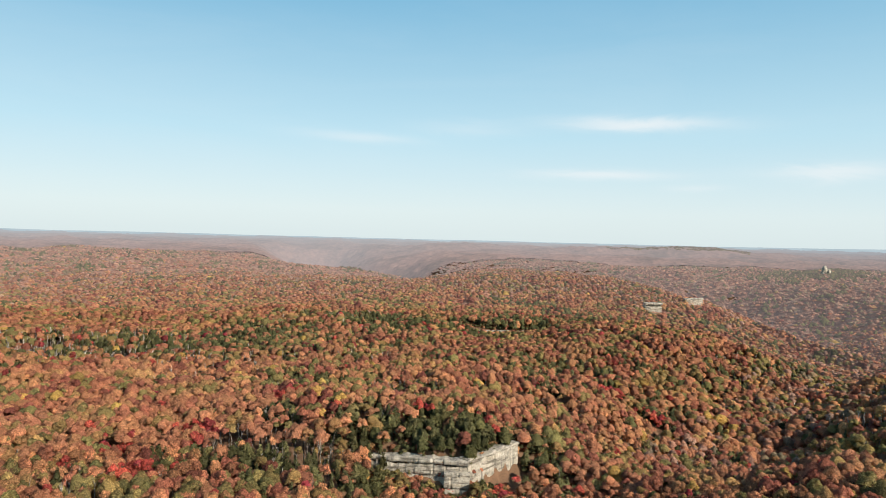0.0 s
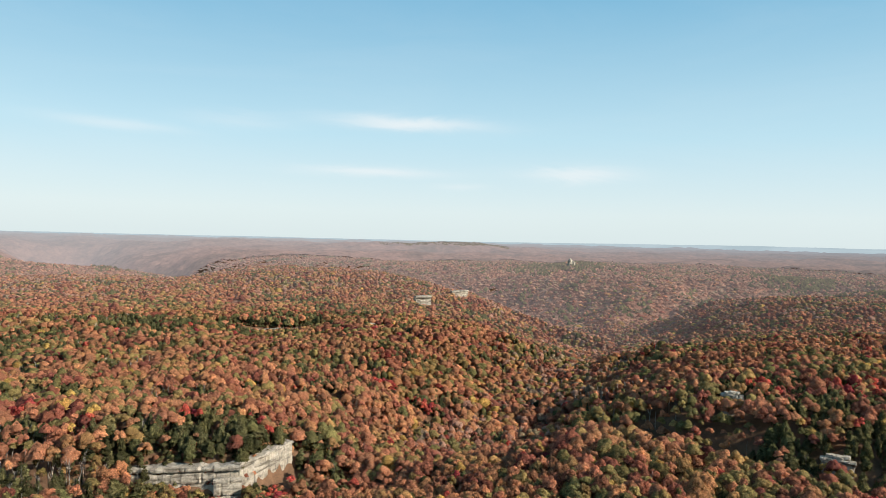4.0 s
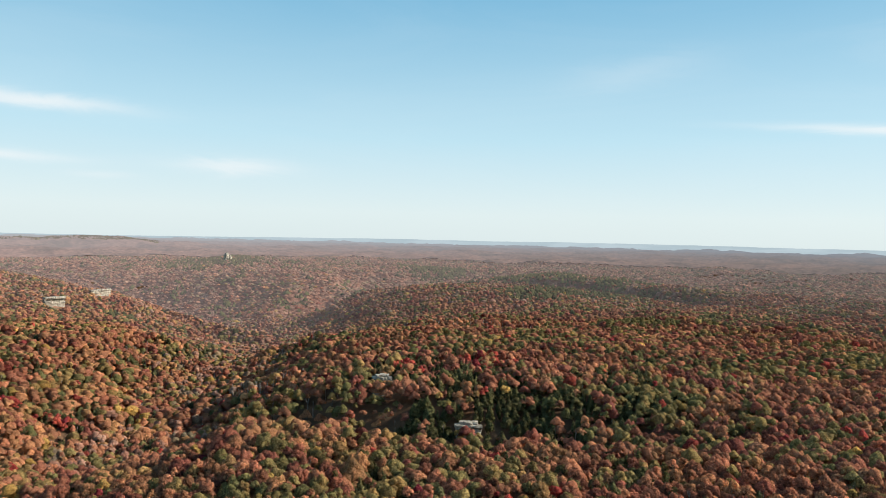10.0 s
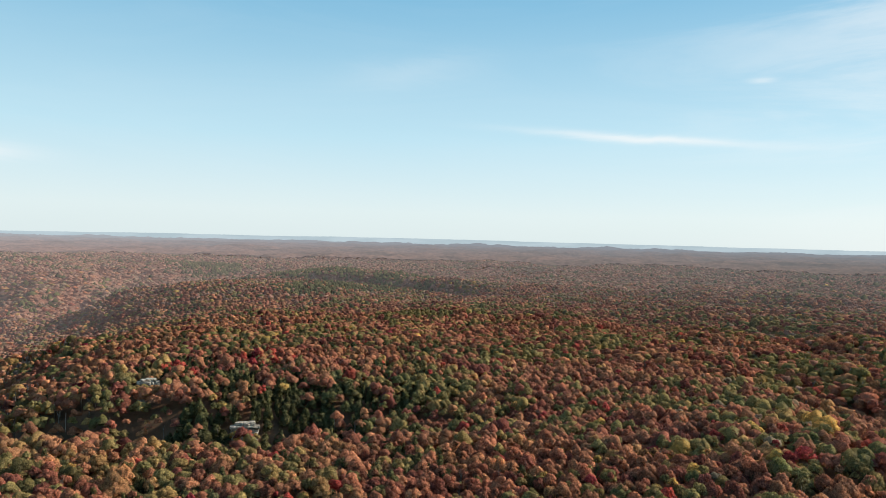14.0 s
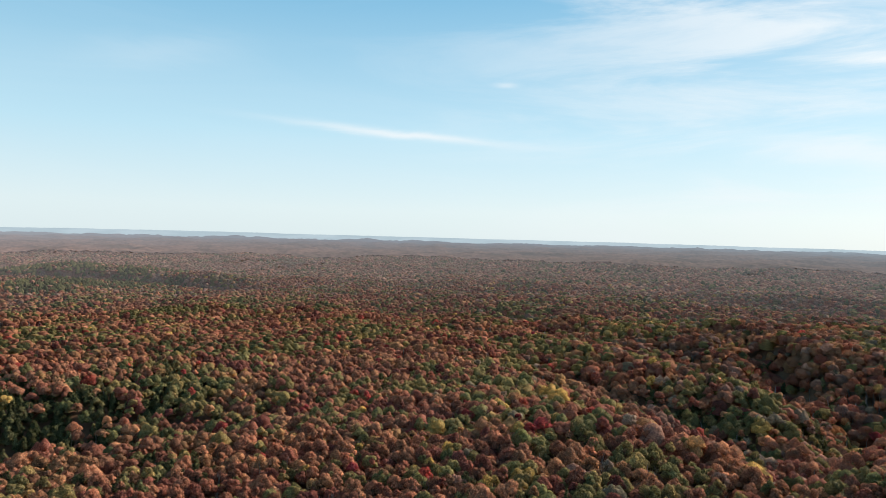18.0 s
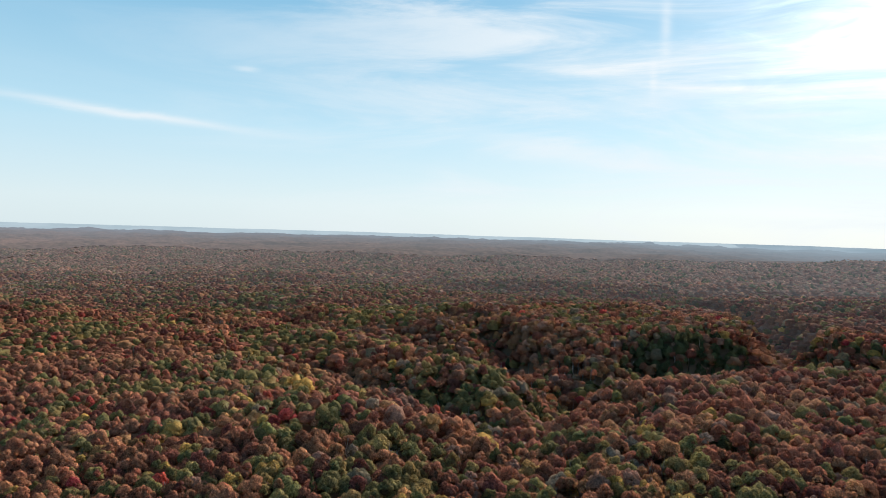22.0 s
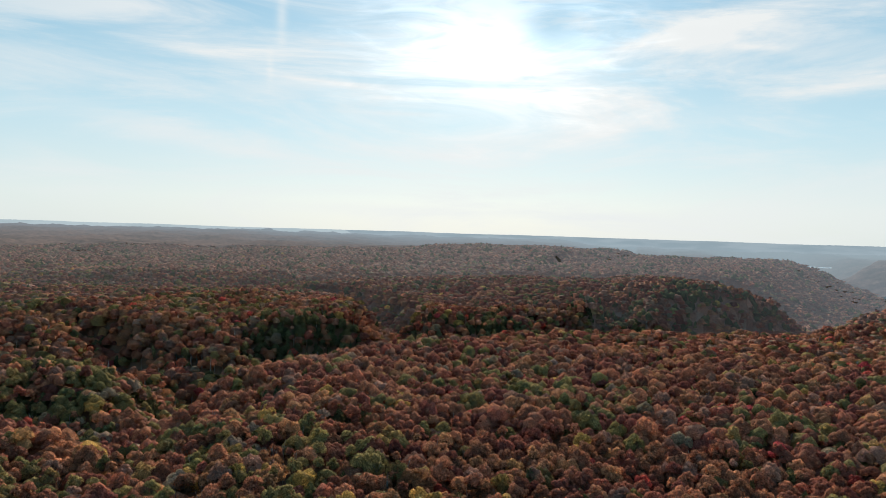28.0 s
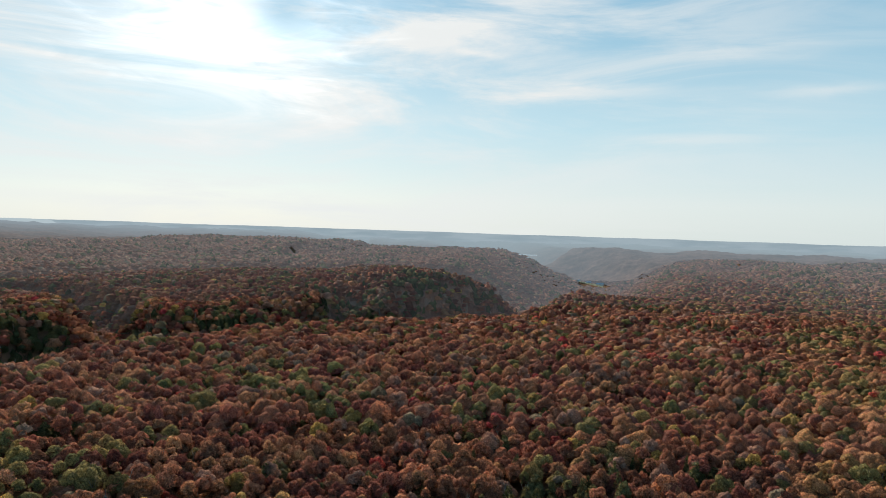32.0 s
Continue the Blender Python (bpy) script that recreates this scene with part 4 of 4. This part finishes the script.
tagged(lower, "brown sheet with painted haze, added to fill gaps under the far crowns", "forest", kind="stuff")
woods("woods", "dark pines along the top of a flat hill far off", scatter(3300, 3480, -23.5, -13, 70, 15), lot(4, 640, 1), 115, 1.8, veiled=True)
under = tuple(np.concatenate(q) for q in zip(*under))
woods("woods", "autumn woods below the hovering place", under, lot(15, 700, 2), 107)
woods("woods", "autumn woods around the hovering place", scatter(3, 70, -180, 180, 50, 7), lot(220, 800, 12), 108)
woods("woods", "autumn woods farther round the hovering place", scatter(70, 170, RIGHT, LEFT, 50, 13), lot(60, 820, 6), 114)
woods("woods", "autumn woods behind the hovering place", scatter(70, 1500, LEFT, RIGHT + 360, 130, 8), lot(4, 900, 1), 109, 1.4)

# ---- single trees ----


def part(name, me, material, parent, label=""):
    ob = new(name, me)
    if not me.materials:
        me.materials.append(material)
    ob.parent = parent
    return tagged(ob, label) if label else ob


def tri_mesh(name, tri, way=None):
    me = bpy.data.meshes.new(name)
    n = len(tri)
    way = loose(tri)[4] if way is None else np.repeat(way, 3, axis=0)
    me.vertices.add(n * 3)
    me.vertices.foreach_set("co", tri.astype(np.float32).ravel())
    me.loops.add(n * 3)
    me.loops.foreach_set("vertex_index", np.arange(n * 3, dtype=np.int32))
    me.polygons.add(n)
    me.polygons.foreach_set("loop_start", np.arange(n, dtype=np.int32) * 3)
    me.attributes.new("way", "FLOAT_VECTOR", "POINT").data.foreach_set("vector", way.astype(np.float32).ravel())
    me.update(calc_edges=True)
    return me


def shaped(name, v, f, way):
    """A smooth mesh from corners, triangles and the way that each corner faces."""
    me = bpy.data.meshes.new(name)
    me.from_pydata(v.tolist(), [], f.tolist())
    me.polygons.foreach_set("use_smooth", np.ones(len(f), bool))
    me.attributes.new("way", "FLOAT_VECTOR", "POINT").data.foreach_set("vector", (way / np.linalg.norm(way, axis=1, keepdims=True)).astype(np.float32).ravel())
    me.update(calc_edges=True)
    return me


def limb(bm, p, q, r0, r1, sides=6):
    """A tapered round limb from p to q."""
    p, q = Vector(p), Vector(q)
    m = Matrix.Translation((p + q) / 2) @ (q - p).to_track_quat("Z", "Y").to_matrix().to_4x4()
    bmesh.ops.create_cone(bm, cap_ends=True, segments=sides, radius1=r0, radius2=r1, depth=(q - p).length, matrix=m)


def trunk_mesh(seed, tall, fork, limbs, spread, rise):
    r = random.Random(seed)
    bm = bmesh.new()
    limb(bm, (0, 0, -1.0), (0.1, 0.05, fork), 0.3, 0.2, 7)
    limb(bm, (0.1, 0.05, fork), (0.2, -0.1, tall), 0.2, 0.06, 6)
    for k in range(limbs):
        a, z = 2.4 * k + r.uniform(-0.4, 0.4), fork + (tall - fork) * k / limbs * 0.8
        q = spread * r.uniform(0.6, 1.0) * (1 - 0.4 * k / limbs)
        limb(bm, (0.1, 0, z), (q * math.cos(a), q * math.sin(a), z + rise * r.uniform(0.6, 1.2)), 0.11, 0.03, 5)
    me = bpy.data.meshes.new("trunk")
    bm.to_mesh(me)
    bm.free()
    return me


def make_tree(kind, seed):
    """One tree standing at the origin, 16 m tall."""
    base = new(("broadleaf_tree", "scarlet_maple", "pine_tree", "bare_tree")[kind])
    if kind == 3:
        part("trunk", trunk_mesh(seed, 15.0, 6.0, 9, 2.6, 2.8), bark_m, base)
        twigs = bare_shape(seed, 26) * np.array([3.0, 3.0, 5.9])
        part("twigs", tri_mesh("twigs", twigs), twig_o, base)
        return base
    part("trunk", trunk_mesh(seed, 13.5, 6.5, 7, 3.0, 2.2) if kind < 2 else trunk_mesh(seed, 14.5, 5.0, 10, 2.2, 0.2), bark_m, base)
    if kind < 2:
        v, f, _, count, way = lobed(seed, 22, 6, 0.9, False)
        crown = shaped("crown", v * np.array([4.7, 4.7, 5.6]) + np.array([0, 0, 9.6]), f, way)
    else:
        tri, way = pine_crown(seed, 400)
        crown = tri_mesh("crown", tri * np.array([3.9, 3.9, 3.9]) + np.array([0, 0, 6.6]), way)
    part("crown", crown, (leaves_o, scarlet_o, needle_o)[kind], base)
    return base


hx, hy, hw, ht = (np.concatenate(q) for q in zip(*heroes))
ok = clear(hx, hy)
hx, hy, hw, ht = hx[ok], hy[ok], hw[ok], ht[ok]
hk, hkey = stand(hx, hy, 77)
hz = ground(hx, hy)
LABELS = ("broadleaf forest tree with a rounded orange and rust autumn crown", "maple with a bright scarlet crown among duller trees", "dark green pine with a dense narrow crown in the woods", "leafless grey tree with a pale upright trunk in the woods")
masters = {}
left_over = np.ones(len(hx), bool)
for k in range(4):
    spots = np.where(hk == k)[0]
    spots = spots[np.argsort(np.hypot(hx[spots], hy[spots]) / hw[spots], kind='stable')][:300]
    left_over[spots] = False
    for c, i in enumerate(spots):
        v = (k, c % (7 if k == 0 else 3))
        size = random.uniform(0.85, 1.15)
        m = Matrix.Translation((hx[i], hy[i], hz[i])) @ Matrix.Rotation(random.uniform(0, 6.28), 4, "Z") @ Matrix.Diagonal((size * hw[i] * random.uniform(0.88, 1.15), size * hw[i] * random.uniform(0.88, 1.15), size * ht[i], 1))
        if v not in masters:
            t = make_tree(k, 1000 + 50 * k + v[1])
            tagged(t, LABELS[k], "tree", ("broadleaf trees", "scarlet maples", "pines", "bare trees")[k])
            t.matrix_basis = m
            masters[v] = t
        else:
            t = copy_thing(masters[v], m)
            t.matrix_basis = m
if left_over.any():
    woods("woods", "autumn trees between the nearest ones", (hx[left_over], hy[left_over]), lot(160, 1100, 10), 110, 0.75, 0.85)

# low bushes along the rims
bx, by = scatter(235, 920, -24, 20, 13, 60)
edge = np.min([polyline(bx, by, [(x - 30 * math.cos(radians(t)), y - 30 * math.sin(radians(t)), 0), (x + 30 * math.cos(radians(t)), y + 30 * math.sin(radians(t)), 0)])[0] for x, y, t, *_ in LEDGES[:4]], axis=0)
by_rim = edge < 30
woods("bushes", "low bushes and small pines along the cliff's rim", (bx[by_rim], by[by_rim]), lot(20, 1200, 3), 120, 0.42, 0.24)
fx, fy = scatter(316, 362, -13, 7, 6, 61)
foot = ~clear(fx, fy) & (ground(fx, fy) < -9)
fx, fy = fx[foot], fy[foot]
woods("bushes", "young trees and bushes at the foot of the cliff", (fx, fy), lot(60, 1300, 4), 121, 0.5, 0.34, True)

# ---- sandstone cliffs and outcrops ----


def bed_mesh(seed, length, low, high, proud, rough, joints, slope=0.0):
    """One bed of rock along x from -length/2 to length/2, between two heights, its face towards -y with open joints, streaks and hollows."""
    r = np.random.RandomState(seed)
    nu, nv = max(8, int(length / 0.8)), max(4, int((high - low) / 0.7))
    u = np.linspace(-length / 2, length / 2, nu + 1)
    cuts_ = np.sort(r.uniform(-length / 2, length / 2, joints))
    block = np.searchsorted(cuts_, u)
    off = r.uniform(-rough, rough, joints + 1)[block]
    near_joint = np.min(np.abs(u[:, None] - cuts_[None]), axis=1) if joints else np.full(u.shape, 9.0)
    bm = bmesh.new()
    rows_ = []
    for j in range(nv + 1):
        f = j / nv
        z = low + (high - low) * f + slope * u
        y = -proud - off - 0.5 * math.sin(f * 3.1416) + 0.35 * waves(u, u * 0 + z, 7.0, seed) * rough + 0.9 * np.clip(0.6 - near_joint, 0, 1)
        y = y + r.uniform(-0.18, 0.18, u.shape)
        z = z + ((0.3 + 0.008 * length) * waves(u, u * 0, 9.0, seed + 3) if j == nv else 0)
        rows_.append([bm.verts.new((a, b, c)) for a, b, c in zip(u, y, z)])
    back = [bm.verts.new((a, 5.0, v.co.z)) for a, v in zip(u, rows_[-1])]
    foot = [bm.verts.new((a, 5.0, v.co.z)) for a, v in zip(u, rows_[0])]
    rows_ = [foot] + rows_ + [back]
    for p, q in zip(rows_, rows_[1:]):
        for i in range(nu):
            bm.faces.new((p[i], p[i + 1], q[i + 1], q[i]))
    for i in (0, nu):
        ends = [row[i] for row in rows_]
        bm.faces.new(ends if i == 0 else ends[::-1])
    bmesh.ops.recalc_face_normals(bm, faces=bm.faces)
    me = bpy.data.meshes.new("rock_bed")
    bm.to_mesh(me)
    bm.free()
    return me


def cliff(x, y, turn, length, beds, label, seed, sink=0.0, top=None, slope=0.0):
    """A cliff whose top stands at the rim's height, or at a top set to fit the camera's view; beds: rows of (thickness,
    how far proud), from the top down.
    """
    base = new("sandstone_cliff")
    bx, by = x + 6 * math.sin(radians(turn)), y - 6 * math.cos(radians(turn))
    z = (float(ground(bx, by)) if top is None else top) + 0.6 - sink
    base.matrix_basis = Matrix.Translation((x, y, z)) @ Matrix.Rotation(radians(turn + 180), 4, "Z")
    h = 0.0
    for k, (thick, proud) in enumerate(beds):
        me = bed_mesh(seed + k, length * (1 - 0.02 * k), h - thick, h, proud, 0.5, int(length / (6 + 3 * (k % 2))), slope)
        part("rock_bed", me, stone_m, base)
        h -= thick + 0.12
    return tagged(base, label, "cliff")


cliff(-10, 354, 172, 52, [(2.4, 1.2), (0.8, -0.5), (4.5, 0.6), (12.0, 0.0)], "pale bedded sandstone cliff under pines, with dark overhangs", 501)
cliff(10, 349.5, 177, 13, [(2.6, 1.4), (5.0, 1.9), (0.7, 0.5), (3.6, 1.2), (9.0, -0.9)], "jutting block of pale sandstone with an undercut foot", 521, 0.8)
cliff(29, 367, 230, 45, [(1.6, 0.9), (12.5, 0.4), (8.0, -0.1)], "smooth bright sandstone cliff with dark vertical streaks", 541)
cliff(77, 858, 184, 74, [(3.2, 0.8), (5.0, 0.2), (7.5, 0.0)], "long low band of pale sandstone along a wooded slope", 561, top=-1.5)
cliff(183, 820, 205, 10, [(3.5, 0.6), (5.5, 0.2), (15.0, 0.0)], "pale rock knob jutting from the wooded slope", 581, top=7.5)
cliff(318, 1062, 190, 28, [(3.0, 2.2), (2.6, -1.8), (4.5, 0.8), (12.0, 0.2)], "pale flat-topped rock ledge with a dark hollow below", 601, top=19.7)
cliff(402, 1128, 203, 38, [(3.0, 0.8), (4.0, 0.0), (8.0, 0.3)], "low pale rock rim on the edge of the plateau", 621, top=22.6)


def block_mesh(seed, lx, ly, lz):
    """A weathered block of rock with rounded, chipped edges."""
    bm = bmesh.new()
    bmesh.ops.create_cube(bm, size=2.0)
    bmesh.ops.subdivide_edges(bm, edges=bm.edges[:], cuts=3, use_grid_fill=True)
    for v in bm.verts:
        round_ = v.co.normalized() * 1.25
        p = v.co.lerp(round_, 0.38)
        q = 1 + 0.16 * noise.noise(p * 1.7 + Vector((seed * 3.1, 0, 0))) + 0.1 * noise.noise(p * 4.3 + Vector((0, seed, 0)))
        v.co = Vector((p.x * lx / 2 * q, p.y * ly / 2 * q, p.z * lz / 2 * (0.7 + 0.3 * q)))
    me = bpy.data.meshes.new("rock_block")
    bm.to_mesh(me)
    bm.free()
    return me


def outcrop(x, y, turn, layers, label, seed):
    """A stack of uneven beds, split into blocks; layers: (height of the top, thickness, length, how far proud), from the top down."""
    r = random.Random(seed)
    base = new("rock_outcrop")
    base.matrix_basis = Matrix.Translation((x, y, 0)) @ Matrix.Rotation(radians(turn + 180), 4, "Z")
    for k, (top, thick, length, proud) in enumerate(layers):
        u = -length / 2
        while u < length / 2:
            w_ = min(r.uniform(2.2, 5.0), length / 2 - u + 1.0)
            ob = part("rock_block", block_mesh(seed + k * 11 + u, w_ * 1.04, 5.0, thick * 1.12), stone_m, base)
            ob.matrix_basis = Matrix.Translation((u + w_ / 2, -proud + r.uniform(-0.6, 0.6), top - thick / 2 + r.uniform(-0.35, 0.35))) @ Matrix.Rotation(r.uniform(-0.16, 0.16), 4, "Z")
            u += w_
    return tagged(base, label, "rock")


outcrop(341, 398, 139, [(11.6, 1.8, 9, 0.2), (9.9, 2.2, 14, 0.9), (7.8, 2.6, 15, 0.3), (5.2, 4.0, 14, 1.2), (1.4, 6.0, 13, 0.4), (-4.2, 5.0, 12, 0.8)], "grey layered rock outcrop among pines", 641)
outcrop(341, 311, 132, [(-6.0, 2.0, 11, 0.3), (-8.0, 1.6, 17, 1.3), (-9.7, 3.0, 16, 0.2), (-12.6, 4.0, 15, 1.0), (-16.5, 6.0, 14, 0.5), (-22.3, 6.0, 13, 0.9)], "grey layered rock outcrop in the shade of a ravine", 661)


def boulder(x, y, z, rx, ry, rz, seed, label):
    """A weathered bare rock with rounded ledges, on its own."""
    bm = bmesh.new()
    bmesh.ops.create_icosphere(bm, subdivisions=3, radius=1.0)
    for v in bm.verts:
        q = 1 + 0.22 * noise.noise(v.co * 1.6 + Vector((seed, 0, 0))) + 0.1 * noise.noise(v.co * 4.0)
        step = 0.06 * math.sin(v.co.z * 14)
        v.co = Vector((v.co.x * rx * (q + step), v.co.y * ry * (q + step), max(v.co.z, -0.6) * rz * q))
    me = bpy.data.meshes.new("bare_rock")
    bm.to_mesh(me)
    bm.free()
    me.materials.append(stone_m)
    ob = new("bare_rock", me)
    ob.location = (x, y, z)
    return tagged(ob, label, "rock")


kx, ky = 995.0, 1845.0
kz = float(ground(kx, ky))
boulder(kx, ky, kz + 13.0, 7.5, 7.0, 18.0, 5, "pale rounded rock tower on a wooded knob")
boulder(kx + 9, ky - 4, kz + 9.0, 6.0, 5.5, 15.0, 9, "smaller pale rock beside the rock tower")
for i, (bx_, by_, s_) in enumerate([(2, 337, 1.6), (14, 335, 2.1), (24, 340, 1.4), (50, 362, 1.8), (-22, 340, 1.3)]):
    boulder(bx_, by_, float(ground(bx_, by_)) + 0.5 * s_, s_ * 1.3, s_, s_ * 0.9, 20 + i, "fallen sandstone block below the cliff")

# ---- far valley: meadow, river, farm buildings ----
grass_m = plain_material("pale_grass", [(0.35, (0.16, 0.17, 0.11)), (0.6, (0.25, 0.25, 0.17)), (0.75, (0.34, 0.33, 0.25))], 0.03, shine=0.0)
white_m = plain_material("white_boards", [(0.3, (0.6, 0.6, 0.58)), (0.7, (0.8, 0.8, 0.78))], 0.5)
tin_m = plain_material("pale_tin_roof", [(0.3, (0.4, 0.41, 0.42)), (0.7, (0.62, 0.63, 0.64))], 0.5, rough=0.5)
water_m = plain_material("river_water", [(0.3, (0.25, 0.3, 0.33)), (0.7, (0.4, 0.46, 0.5))], 0.01, rough=0.15, bump=0.0, shine=0.6)

mx, my = np.meshgrid(np.linspace(-78, 78, 27), np.linspace(-60, 60, 21))
inside = 1 - 0.12 * np.cos(3 * np.arctan2(my, mx))
meadow = sheet("meadow", 605 + mx * inside, -2400 + my * inside, ground(605 + mx * inside, -2400 + my * inside) + 0.5, False, grass_m)
tagged(meadow, "pale green meadow on the floor of the far valley", "meadow", kind="structure")
ra, rd = np.meshgrid(np.radians(np.linspace(-161.4, -159.2, 20)), np.linspace(3560, 3700, 8))
river = sheet("water", -rd * np.sin(ra), rd * np.cos(ra), rd * 0 - 15.5, False, water_m)
tagged(river, "bright bend of a river in the hazy valley", "river", kind="structure")


def barn(x, y, turn, wide, long, high, label):
    """A plain gabled farm building."""
    base = new("barn")
    base.matrix_basis = Matrix.Translation((x, y, float(ground(x, y)) - 0.3)) @ Matrix.Rotation(radians(turn), 4, "Z")
    bm = bmesh.new()
    w2, l2, ridge_z = wide / 2, long / 2, high + wide * 0.35
    for sx in (-l2, l2):
        v = [bm.verts.new(p) for p in ((sx, -w2, 0), (sx, w2, 0), (sx, w2, high), (sx, 0, ridge_z), (sx, -w2, high))]
        bm.faces.new(v)
    bm.verts.ensure_lookup_table()
    for i, j in ((0, 4), (1, 2)):
        bm.faces.new([bm.verts[q] for q in (i, j, j + 5, i + 5)])
    bmesh.ops.recalc_face_normals(bm, faces=bm.faces)
    me = bpy.data.meshes.new("wall")
    bm.to_mesh(me)
    bm.free()
    part("wall", me, white_m, base)
    for side in (-1, 1):
        bm = bmesh.new()
        q = [(-l2 - 0.6, side * (w2 + 0.5), high - 0.2), (l2 + 0.6, side * (w2 + 0.5), high - 0.2), (l2 + 0.6, 0, ridge_z + 0.1), (-l2 - 0.6, 0, ridge_z + 0.1)]
        lower = [bm.verts.new(p) for p in q]
        upper = [bm.verts.new((p[0], p[1], p[2] + 0.25)) for p in q]
        bm.faces.new(lower), bm.faces.new(upper)
        for i in range(4):
            bm.faces.new((lower[i], lower[(i + 1) % 4], upper[(i + 1) % 4], upper[i]))
        bmesh.ops.recalc_face_normals(bm, faces=bm.faces)
        me = bpy.data.meshes.new("roof")
        bm.to_mesh(me)
        bm.free()
        part("roof", me, tin_m, base)
    for k in range(3):
        bm = bmesh.new()
        bmesh.ops.create_cube(bm, size=1.0, matrix=Matrix.Translation((-l2 * 0.6 + k * l2 * 0.6, -w2 - 0.05, high * 0.45)) @ Matrix.Diagonal((1.4, 0.1, 1.8 if k != 1 else 2.6, 1)))
        me = bpy.data.meshes.new("opening")
        bm.to_mesh(me)
        bm.free()
        part("door" if k == 1 else "window", me, bark_m, base)
    return tagged(base, label, "barn", "farm buildings")


barn(590, -2440, 10, 10, 26, 5, "white farm building with a tin roof in the meadow")
barn(628, -2428, 40, 9, 18, 5, "small white farm building in the meadow")
barn(655, -2400, 80, 8, 14, 4, "small white shed at the meadow's edge")
barn(-388, 1557, 15, 9, 16, 5, "lone pale building in a gap of the woods")
barn(-1180, 2240, 60, 12, 30, 6, "long pale building in the distant woods")
